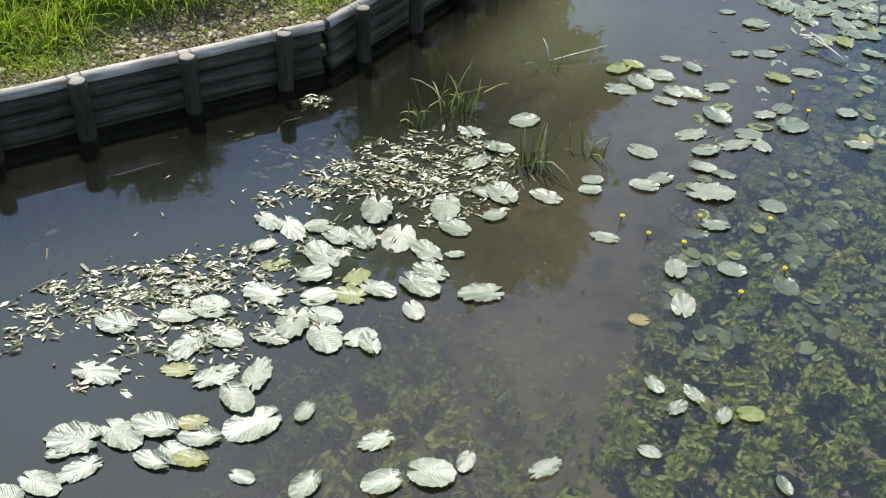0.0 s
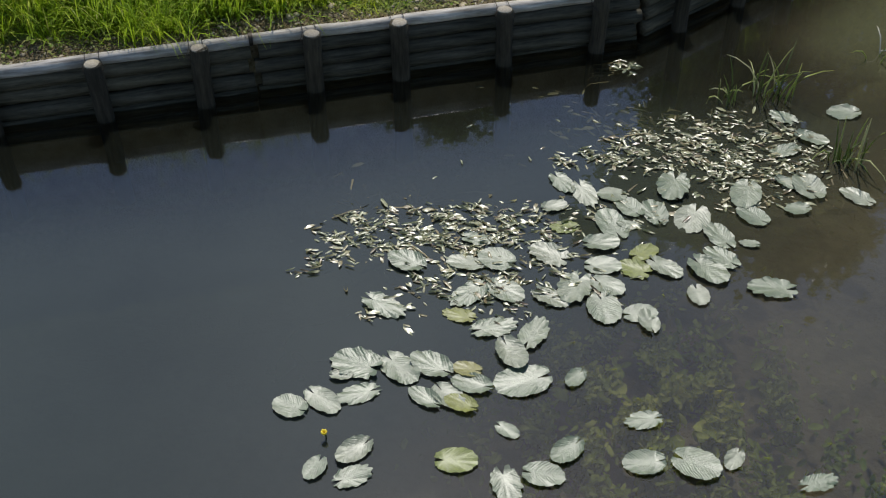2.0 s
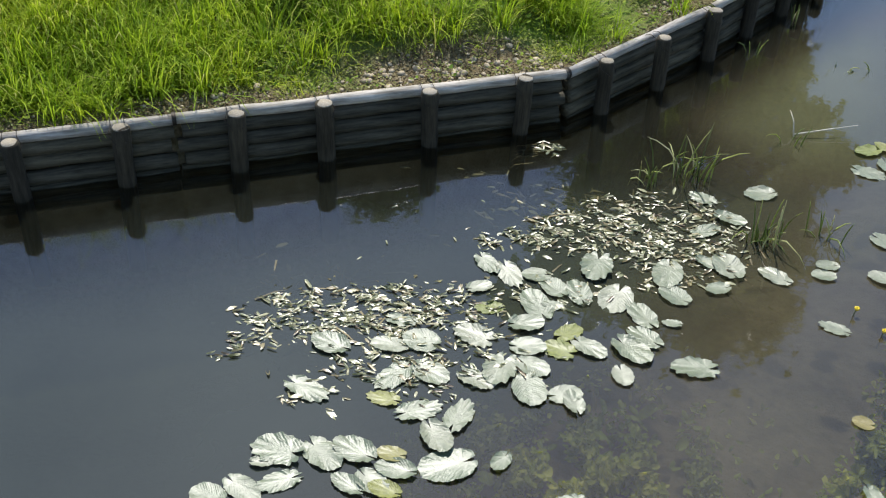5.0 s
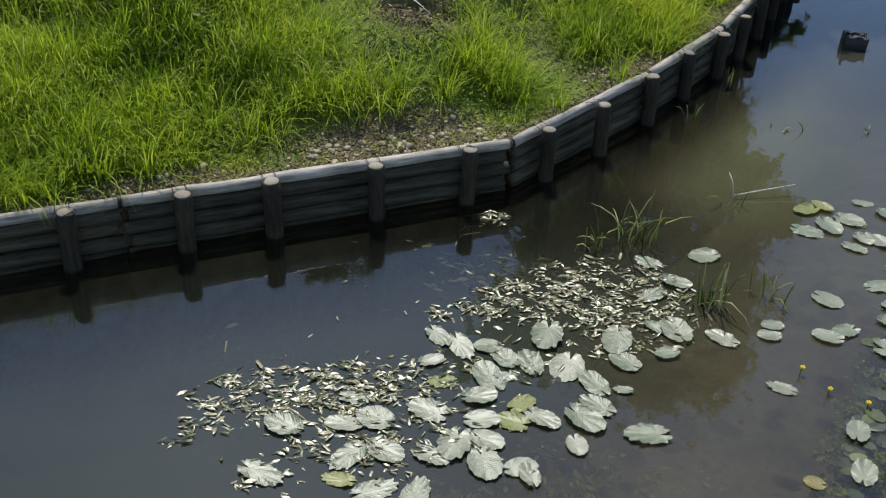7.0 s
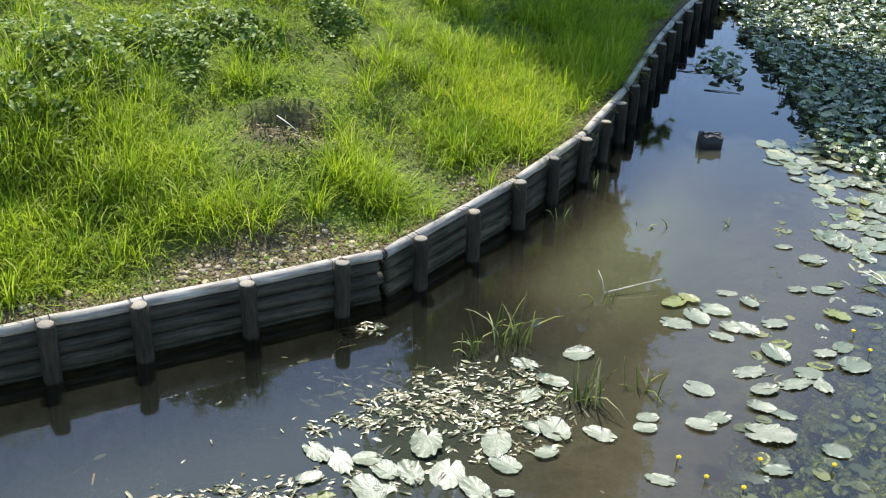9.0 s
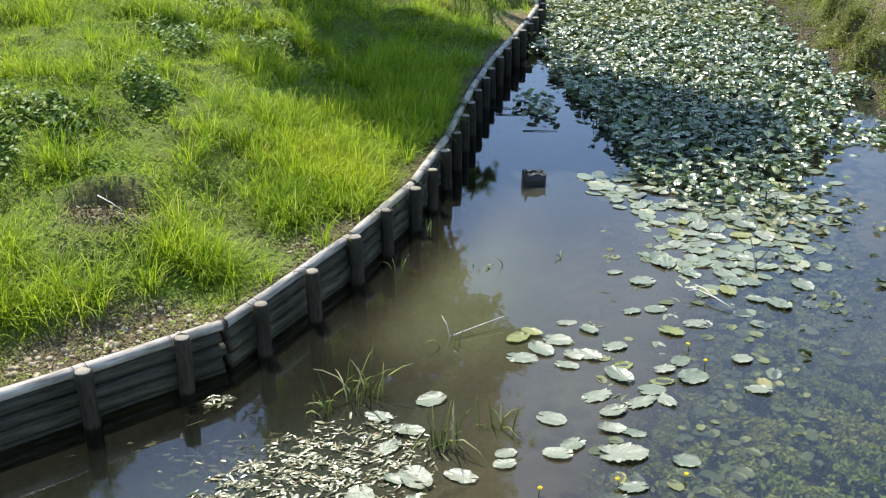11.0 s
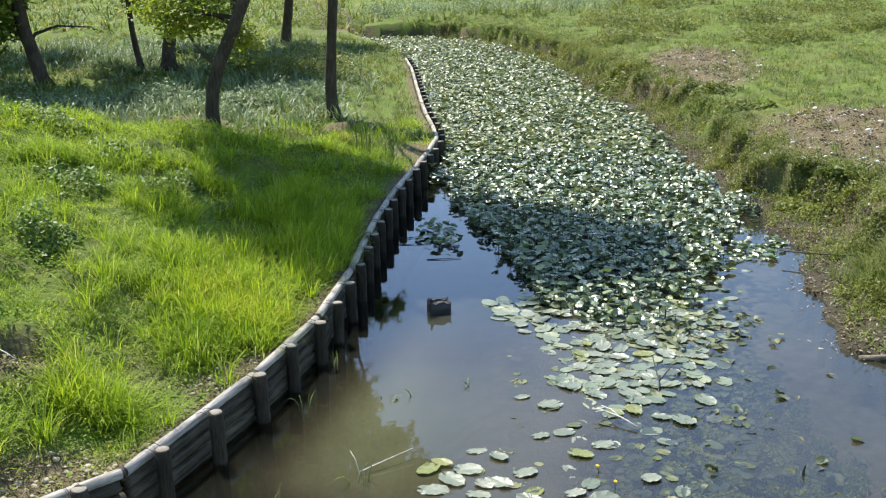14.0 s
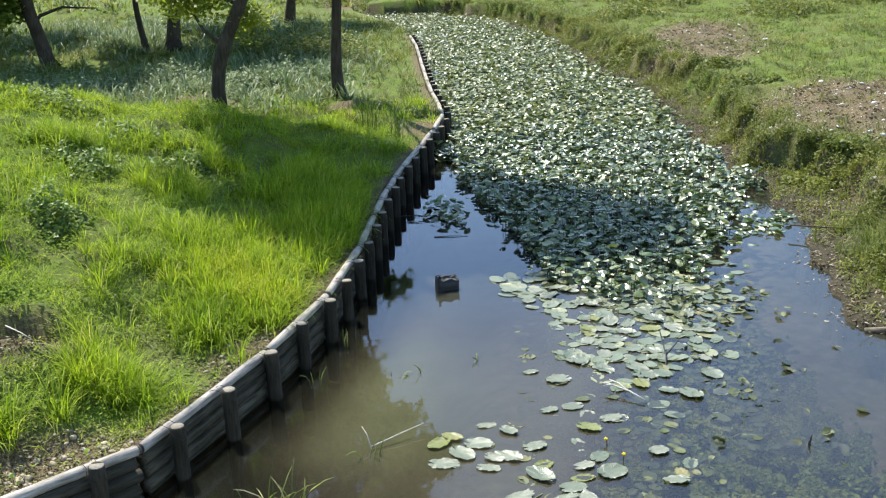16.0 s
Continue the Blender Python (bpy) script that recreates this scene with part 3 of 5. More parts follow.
post_runs = [RUN[run_at(x, y)] for x, y in ((-4.50, 5.49), (-3.90, 5.93), (-3.26, 6.40), (-2.73, 6.76), (-2.05, 7.22), (-1.41, 7.68), (-0.90, 8.21), (-0.55, 8.78), (-0.20, 9.52), (0.10, 10.18), (0.40, 10.83), (0.62, 11.42))]
post_runs = [post_runs[0] - 0.75 * k for k in (5, 4, 3, 2, 1)] + post_runs
post_rng = random.Random(11)
while post_runs[-1] < RUN[-1] - 0.5:
    post_runs.append(post_runs[-1] + post_rng.uniform(0.62, 0.74))
post_meshes, top_meshes = [], []
for k in range(4):
    ob = part("post", post_mesh(40 + k), MAT_POST)
    post_meshes.append(ob.data)
    bpy.data.objects.remove(ob)
    disc = tube([(0, 0, 0.466), (0, 0, 0.473)], [0.0585, 0.055], 14, 0.03, random.Random(k))
    ob = part("sawn_end", disc, MAT_ENDGRAIN)
    top_meshes.append(ob.data)
    bpy.data.objects.remove(ob)
for k, s in enumerate(post_runs):
    p, way, side = on_wall(s)
    lean = Euler((radians(post_rng.uniform(-1.5, 1.5)), radians(post_rng.uniform(-1.5, 1.5)), post_rng.uniform(0, 6.28))).to_matrix().to_4x4()
    m = Matrix.Translation(p + side * 0.118 + Vector((0, 0, post_rng.uniform(-0.015, 0.012) - (0.02 if s > 16 else 0)))) @ lean @ Matrix.Diagonal((*[post_rng.uniform(0.95, 1.07)] * 2, 1, 1))
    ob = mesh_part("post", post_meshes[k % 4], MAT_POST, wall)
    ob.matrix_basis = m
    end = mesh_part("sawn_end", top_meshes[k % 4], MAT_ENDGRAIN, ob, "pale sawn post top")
    if k < 24:
        c = p + Vector((0, 0, 0.395))
        for off in (-0.05, 0.045):
            o = c + way * off
            pts = [o - side * 0.072 + Vector((0, 0, -0.03)), o - side * 0.05 + Vector((0, 0, 0.055)), o + Vector((0, 0, 0.076)), o + side * 0.06 + Vector((0, 0, 0.06)),
                   o + side * 0.12 + way * off * 0.6 + Vector((0, 0, 0.02)), o + side * 0.19 - way * off * 0.3 + Vector((0, 0, -0.03))]
            part("wire_tie", tube(pts, [0.0028] * 6, 5), MAT_WIRE, wall, "thin rusty tie wire")


# ---- plants on the water ----
PAD_SETS = [
    ("upper", [(0.14, 7.11, 0.21, -28), (0.19, 6.69, 0.23, 40), (0.34, 6.91, 0.23, -10), (0.01, 6.11, 0.31, 88), (0.24, 6.32, 0.17, -26), (0.39, 6.32, 0.28, -61), (0.70, 6.33, 0.24, -27), (0.35, 6.06, 0.17, 31), (0.09, 5.89, 0.22, -25), (-0.45, 6.03, 0.31, 91), (-0.27, 5.74, 0.28, 83), (-0.50, 5.70, 0.26, -63), (-0.66, 5.70, 0.22, -41), (-0.80, 5.80, 0.19, 24), (-0.98, 5.75, 0.26, -53), (-1.15, 5.81, 0.23, -44), (-1.13, 5.54, 0.17, 39), (-0.08, 5.62, 0.28, -48), (0.54, 7.33, 0.24, 26)]),
    ("middle", [(-0.03, 5.42, 0.25, -30), (-0.10, 5.28, 0.28, -35), (-0.35, 5.21, 0.24, -22), (-0.73, 5.49, 0.30, -54), (-0.76, 5.29, 0.22, 23), (-0.63, 5.53, 0.14, 7), (-1.00, 5.37, 0.18, 23), (-1.01, 5.08, 0.26, -8), (-0.70, 5.09, 0.22, 15), (-0.80, 4.86, 0.28, 87), (-0.63, 4.93, 0.21, -15), (-0.60, 4.74, 0.25, -60), (-0.40, 4.76, 0.20, 28), (-0.33, 4.71, 0.18, -61), (-0.50, 5.13, 0.21, -8), (-0.49, 5.29, 0.20, 50), (-0.92, 4.72, 0.23, -14), (-0.11, 5.04, 0.17, -64), (0.30, 5.25, 0.28, 15), (0.11, 5.61, 0.10, 7)]),
    ("lower", [(-1.30, 4.92, 0.23, -8), (-1.47, 4.83, 0.23, 7), (-1.36, 4.59, 0.27, 63), (-1.18, 4.68, 0.24, -20), (-1.80, 4.71, 0.24, -7), (-1.49, 5.06, 0.19, 7), (-1.15, 4.36, 0.26, 36), (-0.92, 4.39, 0.27, 83), (-0.99, 4.21, 0.26, -48), (-0.86, 4.04, 0.31, 34), (-1.35, 4.39, 0.19, -0), (-1.80, 4.31, 0.27, -13), (-1.74, 3.84, 0.28, 0), (-1.53, 3.90, 0.27, -32), (-1.36, 3.97, 0.25, -12), (-1.31, 3.74, 0.20, -17), (-1.21, 3.80, 0.20, -28), (-1.11, 3.92, 0.22, 6), (-1.65, 3.65, 0.23, 41), (-1.80, 3.73, 0.12, 20), (-1.82, 3.54, 0.23, -21), (-1.12, 3.77, 0.18, -6), (-1.17, 4.01, 0.16, 6)]),
    ("near", [(-1.66, 3.13, 0.15, 84), (-1.52, 3.30, 0.21, 62), (-1.47, 3.14, 0.19, 44), (-1.03, 3.41, 0.21, 19), (-0.75, 3.37, 0.21, -56), (-0.60, 3.48, 0.21, 13), (-0.14, 3.73, 0.21, 25), (-0.20, 4.00, 0.19, 31), (-0.61, 4.16, 0.15, 74), (0.27, 3.91, 0.15, 75), (0.67, 3.90, 0.19, 36), (0.09, 3.81, 0.24, -7), (-0.85, 3.69, 0.14, -19), (-0.52, 3.67, 0.20, 63), (-1.95, 3.44, 0.19, -5)]),
    ("shallows", [(1.29, 4.58, 0.14, -55), (1.51, 4.52, 0.15, -57), (1.40, 4.41, 0.14, 40), (1.65, 4.37, 0.14, 62), (1.80, 4.41, 0.15, 6), (1.22, 4.08, 0.11, -21), (1.90, 3.92, 0.11, -74), (1.53, 5.28, 0.22, 78), (1.52, 5.63, 0.20, 78), (1.89, 5.68, 0.18, -1), (1.25, 5.12, 0.11, -1), (1.09, 5.92, 0.19, -9), (1.03, 6.58, 0.16, 24), (1.01, 6.46, 0.16, 8), (1.40, 6.56, 0.21, -10), (1.52, 6.67, 0.20, 37), (1.85, 6.15, 0.20, 7), (1.41, 7.02, 0.22, -29), (1.84, 6.54, 0.34, -1), (1.80, 7.31, 0.25, 25)]),
    ("cluster", [(1.30, 7.94, 0.26, -12), (1.48, 8.08, 0.26, -61), (1.65, 7.80, 0.20, -22), (1.86, 7.95, 0.25, -41), (1.94, 8.40, 0.18, -51), (1.32, 8.28, 0.23, 35), (1.45, 8.36, 0.19, -33), (1.64, 8.22, 0.24, -23), (1.77, 8.54, 0.18, 9), (1.73, 7.95, 0.17, -32), (2.10, 8.08, 0.21, 9), (2.38, 8.72, 0.17, 9), (2.40, 9.56, 0.16, 9), (2.05, 7.60, 0.27, -56), (2.42, 7.68, 0.18, 8), (2.64, 8.33, 0.22, -35)]),
    ("open", [(2.25, 7.38, 0.22, 8), (2.32, 7.24, 0.22, -62), (2.12, 7.20, 0.25, 24), (1.83, 6.86, 0.20, -11), (1.98, 6.80, 0.18, -20), (1.90, 7.09, 0.22, 24), (2.62, 8.75, 0.20, 9), (3.10, 7.81, 0.17, 8), (3.10, 7.34, 0.21, -12), (2.62, 7.55, 0.26, 24), (2.27, 6.43, 0.19, -10), (2.59, 7.81, 0.21, 47), (2.64, 9.34, 0.24, 9), (2.88, 8.46, 0.20, 9)]),
]
OLD = {("middle", 6), ("middle", 14), ("middle", 15), ("lower", 10), ("lower", 21), ("lower", 22), ("near", 3), ("shallows", 10), ("cluster", 5), ("cluster", 6), ("cluster", 15), ("shallows", 4)}
pad_meshes = []
for k in range(8):
    v, t = leaf_shape(8, 60, (0.6, 0.68, 0.54, 0.62, 0.72, 0.56, 0.64, 0.58)[k], (0.16, 0.1, 0.22, 0.14, 0.2, 0.12, 0.3, 0.18)[k], 0.011 + 0.003 * (k % 4), (0.02, 0.035, 0.01, 0.05, 0.02, 0.06, 0.03, 0.015)[k], 60 + k, 0.025 + 0.03 * (k in (2, 6)))
    pad_meshes.append((array_mesh("lily_pad", v, t), array_mesh("lily_pad", v, t)))
pad_rng = random.Random(21)


def lily_pad(x, y, size, turn, old=False, z=0.012):
    k = pad_rng.randrange(8)
    me = pad_meshes[k][1 if old else 0]
    ob = mesh_part("lily_pad", me, MAT_PAD_OLD if old else MAT_PAD)
    if pad_rng.random() < 0.5:
        turn += 180
    ob.matrix_basis = pose(x, y, z - 0.006 + pad_rng.uniform(0, 0.009), pad_rng.uniform(-3.5, 3.5), pad_rng.uniform(-3.5, 3.5), turn) @ Matrix.Diagonal((size, size * pad_rng.uniform(0.92, 1.1), size, 1))
    return tagged(ob, "yellowing lily pad afloat on the pond" if old else "glossy ribbed green lily pad afloat on the pond", "lily pad", "floating lily pads")


for set_name, pads in PAD_SETS:
    for k, (x, y, size, turn) in enumerate(pads):
        lily_pad(x, y, max(0.13, size * 1.05), turn, (set_name, k) in OLD)
fr = random.Random(31)
count = 0
while count < 120:
    x, y = fr.uniform(2.4, 5.2), fr.uniform(8.3, 12.6)
    left = 3.0 + 0.12 * math.sin(y * 3) - 0.5 * max(0, y - 10.6) * (y < 11.8)
    right = 3.9 + 0.35 * (y - 8.5)
    if left < x < right and fr.random() < 0.35 + 0.65 * min(1, max(0, (y - 8.6) / 1.8)):
        lily_pad(x, y, fr.uniform(0.16, 0.27), fr.uniform(0, 360), fr.random() < 0.12)
        count += 1
count = 0
while count < 24:
    x, y = fr.uniform(1.2, 4.2), fr.uniform(5.0, 8.8)
    if 1.3 + 0.12 * (y - 5) < x < 2.2 + 0.5 * (y - 5):
        lily_pad(x, y, fr.uniform(0.12, 0.22), fr.uniform(0, 360), fr.random() < 0.2, -0.002)
        count += 1

nr = np.random.default_rng(77)


def scatter(n, x0, x1, y0, y1, keep):
    """n random places in a box where keep(x, y) gives their chance."""
    xs, ys = np.zeros(0), np.zeros(0)
    while len(xs) < n:
        x, y = nr.uniform(x0, x1, n), nr.uniform(y0, y1, n)
        ok = nr.random(n) < keep(x, y)
        xs, ys = np.concatenate([xs, x[ok]]), np.concatenate([ys, y[ok]])
    return xs[:n], ys[:n]


def field_keep(x, y):
    left = np.interp(y, [11.2, 12, 14, 16, 17.2, 18, 19, 20, 60], [3.7, 3.25, 3.2, 3.0, 2.95, 2.95, 2.85, 0, 0])
    left = np.maximum(left, wall_x(y) + 0.16) + 0.13 * lumps(x, y, 0.8, 12)
    right = np.minimum(np.interp(y, [10.6, 11.5, 12.8, 14, 15.6, 17], [4.2, 4.95, 5.65, 6.3, 7.2, 99]), bank_x(y) - 0.05) + 0.15 * lumps(x, y, 0.9, 13)
    stray = (0.10 + 0.3 * np.exp(-((y - 13.8) / 0.7) ** 2)) * (x > left) * (x < bank_x(y) - 0.05) * (x < 4.3 + 0.75 * (y - 10.0)) * np.clip(0.6 + 0.9 * lumps(x, y, 0.8, 17), 0, 1)
    return np.maximum(((x > left) & (x < right)) * np.clip(0.75 + 0.4 * lumps(x, y, 1.6, 14), 0.25, 1), stray) * np.interp(y, [11, 12.4, 13.5], [0.25, 0.7, 1])


def leaf_field(name, n, y0, y1, sizes, lift, seed, label, mat):
    x, y = scatter(n, 2.5, 9.4, y0, y1, field_keep)
    size = nr.uniform(*sizes, n)
    z = np.abs(nr.normal(0.0, lift, n)) + 0.01
    z = np.where(x > np.interp(y, [10.6, 11.5, 12.8, 14, 15.6, 17], [4.2, 4.95, 5.65, 6.3, 7.2, 99]) + 0.1, 0.25 * z, z)
    tilt = nr.normal(-0.02, 0.22, n) * np.clip(z / 0.06, 0.3, 1.2)
    stuff(name, mat, LOW_LEAVES, np.stack([x, y, z], -1), nr.uniform(0, 6.28, n), tilt, np.stack([size, size, size], -1), seed, label, "pond lily", nr.normal(0, 0.17, n))
    return x, y, z


lx, ly, lz = leaf_field("pond_lily_leaves", 11500, 11.2, 20.5, (0.07, 0.15), 0.10, 1, "dense raised glossy pond lily leaves covering the water", MAT_FIELD)
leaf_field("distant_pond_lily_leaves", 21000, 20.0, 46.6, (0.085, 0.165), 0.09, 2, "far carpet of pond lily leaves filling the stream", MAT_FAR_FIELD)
ox, oy = scatter(60, 2.1, 2.75, 14.6, 16.4, lambda x, y: np.exp(-(((x - 2.42) / 0.22) ** 2 + ((y - 15.35) / 0.5) ** 2)))
stuff("outlying_pond_lily_leaves", MAT_FIELD, LOW_LEAVES, np.stack([ox, oy, nr.uniform(0.01, 0.14, 60)], -1), nr.uniform(0, 6.28, 60), nr.normal(0, 0.35, 60), np.full((60, 3), 0.135), 3, "small stand of dark pond lily leaves in open water", "pond lily")
def raft_keep(x, y):
    left = 2.75 + 0.12 * np.sin(y * 3) + 0.1 * (11.5 - y)
    return ((x > left) & (x < 4.0 + 0.5 * (y - 8.6))) * (1 - 0.7 * smooth(0, 0.9, x - 3.4 - 0.42 * (y - 8.6))) * np.clip((y - 8.6) / 1.6, 0.12, 1) * np.clip(0.6 + 0.5 * lumps(x, y, 1.0, 16), 0, 1)


rx, ry = scatter(410, 2.4, 6.0, 8.2, 12.4, raft_keep)
rs = nr.uniform(0.14, 0.26, 410)
stuff("overlapping_lily_pads", MAT_PAD_FLAT, [leaf_shape(3, 18, w, 0.16, 0.012, 0.02, q) for q, w in ((1, 0.7), (2, 0.62), (3, 0.76))], np.stack([rx, ry, nr.uniform(-0.012, 0.010, 410)], -1), nr.uniform(0, 6.28, 410), nr.normal(0, 0.03, 410), np.stack([rs] * 3, -1), 41, "overlapping pale lily pads floating on the pond", "lily pad", nr.normal(0, 0.05, 410))
dx, dy = scatter(300, 3.3, 5.7, 7.6, 11.6, lambda x, y: np.exp(-((x - 4.6 - 0.22 * (y - 10)) / 0.55) ** 2) * np.clip(0.5 + 0.9 * lumps(x, y, 0.8, 34), 0, 1))
ds = nr.uniform(0.06, 0.14, 300)
stuff("half_drowned_lily_leaves", MAT_DULL, LOW_LEAVES, np.stack([dx, dy, np.where(dy > 10.3, nr.uniform(-0.015, 0.05, 300), nr.uniform(-0.06, -0.004, 300))], -1), nr.uniform(0, 6.28, 300), nr.normal(0, 0.3, 300), np.stack([ds] * 3, -1), 42, "crumpled half-drowned lily leaves in open water", "pond lily", nr.normal(0, 0.3, 300))
kx, ky = scatter(900, 1.0, 5.6, 4.8, 11.4, lambda x, y: (x > 1.35 + 0.2 * (y - 5)) * (x < 2.6 + 0.5 * (y - 5)) * np.clip(0.4 + 0.9 * lumps(x, y, 0.7, 35), 0.03, 1))
ks = nr.uniform(0.05, 0.15, 900)
stuff("torn_lily_leaves", MAT_DULL, LOW_LEAVES, np.stack([kx, ky, nr.uniform(-0.04, 0.003, 900)], -1), nr.uniform(0, 6.28, 900), nr.normal(0, 0.05, 900), np.stack([ks, ks, 0.3 * ks], -1), 43, "dull torn lily leaves awash at the surface", "lily pad", nr.normal(0, 0.05, 900))
tall = lz > 0.07
STALK = [(np.array([(0.5 * math.cos(q), 0.5 * math.sin(q), h) for h in (0, 1) for q in (0, 2.1, 4.2)]), np.array([(0, 1, 3), (1, 4, 3), (1, 2, 4), (2, 5, 4), (2, 0, 5), (0, 3, 5)]))]
stuff("pond_lily_stalks", MAT_STEM, STALK, np.stack([lx[tall], ly[tall], -0.02 + 0 * lx[tall]], -1), nr.uniform(0, 6.28, tall.sum()), nr.normal(0, 0.1, tall.sum()), np.stack([0.009 + 0 * lz[tall], 0.009 + 0 * lz[tall], lz[tall] + 0.03], -1), 4, "thin dark leaf stalks standing in water", "stalk")


def pondweed(name, blobs, n, seed):
    px, py = [], []
    for cx, cy, a, b, turn, share in blobs:
        k = int(n * share)
        r, q = np.sqrt(nr.random(k)), nr.uniform(0, 6.28, k)
        r = np.clip(r + nr.normal(0, 0.12, k), 0, 1.5)
        u, v = a * r * np.cos(q), b * r * np.sin(q)
        c, s = math.cos(radians(turn)), math.sin(radians(turn))
        px.append(cx + u * c - v * s)
        py.append(cy + u * s + v * c)
    px, py = np.concatenate(px), np.concatenate(py)
    thick = nr.random(len(px)) < np.clip(0.62 + 0.9 * lumps(px, py, 0.3, 47), 0.06, 1)
    px, py = px[thick], py[thick]
    k = len(px)
    size = nr.uniform(0.035, 0.082, k) * nr.uniform(0.75, 1.35, k)
    stuff(name, MAT_POND, OVAL, np.stack([px, py, np.abs(nr.normal(0.003, 0.006, k)) + 0.001], -1), nr.normal(0.2, 0.7, k), nr.normal(0, 0.1, k), np.stack([size] * 3, -1), seed, "raft of small pale oval pondweed leaves", "pondweed", nr.normal(0, 0.1, k))


pondweed("pondweed", [(-0.10, 6.62, 0.62, 0.42, 10, 0.5), (-0.62, 6.38, 0.45, 0.26, 30, 0.25), (0.05, 6.3, 0.4, 0.3, 0, 0.15), (-0.95, 6.2, 0.35, 0.12, 30, 0.1), (-0.55, 5.75, 0.5, 0.2, 20, 0.07)], 1700, 5)
pondweed("nearer_pondweed", [(-2.0, 4.95, 0.48, 0.24, 20, 0.30), (-1.6, 5.12, 0.4, 0.24, 10, 0.22), (-1.35, 5.3, 0.45, 0.22, 15, 0.16), (-1.55, 4.72, 0.36, 0.28, 40, 0.14), (-1.15, 4.62, 0.3, 0.2, 20, 0.06), (-2.25, 4.62, 0.3, 0.12, 50, 0.06), (-1.72, 4.28, 0.2, 0.14, 0, 0.03), (-0.85, 5.5, 0.45, 0.25, 20, 0.05), (-0.9, 4.95, 0.45, 0.3, 20, 0.09), (-1.25, 4.75, 0.4, 0.25, 20, 0.06)], 1600, 6)
tx, ty = scatter(900, -2.6, 0.7, 4.3, 7.1, lambda x, y: np.maximum(np.exp(-(((x + 0.25) / 0.6) ** 2 + ((y - 6.5) / 0.35) ** 2)), np.exp(-(((x + 1.6) / 0.6) ** 2 + ((y - 5.0) / 0.3) ** 2))))
ts = nr.uniform(0.1, 0.28, 900)
stuff("pondweed_stems", MAT_STRAND, SHORT_BLADES, np.stack([tx, ty, nr.uniform(-0.03, 0.006, 900)], -1), nr.normal(0.3, 1.0, 900), nr.normal(1.5, 0.06, 900), np.stack([ts, np.full(900, 0.014), ts], -1), 9, "brown tangled pondweed stems at the surface", "pondweed")
bx, by = scatter(1300, -2.6, 0.7, 4.2, 7.1, lambda x, y: np.maximum(np.exp(-(((x + 0.3) / 0.65) ** 2 + ((y - 6.45) / 0.4) ** 2)), np.exp(-(((x + 1.55) / 0.65) ** 2 + ((y - 4.95) / 0.36) ** 2))) * np.clip(0.5 + 0.9 * lumps(x, y, 0.35, 45), 0, 1))
bs = nr.uniform(0.04, 0.1, 1300)
stuff("drowned_pondweed", MAT_DROWNED, OVAL, np.stack([bx, by, nr.uniform(-0.05, -0.006, 1300)], -1), nr.normal(0.2, 0.9, 1300), nr.normal(0, 0.2, 1300), np.stack([bs, bs * 1.3, bs], -1), 46, "brown drowned pondweed under the leaf raft", "pondweed", nr.normal(0, 0.2, 1300))
sx, sy = scatter(26, -2.0, 0.2, 5.4, 7.8, lambda x, y: np.exp(-((y - 6.6 - 0.35 * x) / 0.3) ** 2))
stuff("drifting_pondweed", MAT_POND, OVAL, np.stack([sx, sy, np.full(26, 0.006)], -1), nr.uniform(0, 6.28, 26), np.zeros(26), np.full((26, 3), 0.055), 7, "single pale pondweed leaves adrift on open water", "pondweed")


def sunk_keep(x, y):
    right = smooth(0.98, 1.36, x - 0.30 * (y - 4.6)) * (1 - 0.8 * smooth(0.35, 0.75, x - 1.75 - 1.0 * (y - 4.3))) * (1 - 0.35 * smooth(6.8, 9.5, y)) * (x < bank_x(y) - 0.7 - 0.6 * smooth(6.5, 8.5, y)) * (1 - 0.75 * np.exp(-(((x - 2.0) / 0.45) ** 2 + ((y - 3.95) / 0.45) ** 2)))
    left = 0.8 * np.exp(-(((x + 0.15) / 0.6) ** 2 + ((y - 4.05) / 0.65) ** 2))
    return np.clip(np.maximum(right, left) * (0.75 + 0.6 * lumps(x, y, 0.7, 15)), 0, 1)


def clump_keep(x, y):
    return sunk_keep(x, y) * np.clip(0.25 + 1.3 * lumps(x, y, 0.45, 18), 0.02, 1)


n_sunk = 105000
ux, uy = scatter(n_sunk, -1.6, 6.2, 2.8, 11.5, clump_keep)
usize = nr.uniform(0.022, 0.062, n_sunk)
uz = np.maximum(ground_z(ux, uy) + 0.03, -0.3) * (0.08 + 0.92 * nr.random(n_sunk) ** 1.5)
uz = np.where(uy > 6.6, np.minimum(uz, -0.05), np.minimum(uz, -0.025))
stuff("submerged_weed", MAT_SUNK, TREE_LEAF, np.stack([ux, uy, uz], -1), nr.uniform(0, 6.28, n_sunk), nr.normal(0, 0.6, n_sunk), np.stack([usize * 1.3, usize, usize * 2.5], -1), 8, "soft green underwater weed seen through the shallows", "water plant", nr.normal(0, 0.5, n_sunk))
n_big = 1100
ux, uy = scatter(n_big, -1.6, 6.0, 2.8, 11.0, clump_keep)
usize = nr.uniform(0.07, 0.17, n_big)
uz = np.minimum(np.maximum(ground_z(ux, uy) + 0.03, -0.3) * nr.uniform(0.15, 0.6, n_big), -0.035)
stuff("submerged_lily_leaves", MAT_SUNK, LOW_LEAVES, np.stack([ux, uy, uz], -1), nr.uniform(0, 6.28, n_big), nr.normal(0, 0.3, n_big), np.stack([usize, usize * 0.75, usize * 0.8], -1), 10, "drowned lily leaves under the surface", "water plant", nr.normal(0, 0.3, n_big))


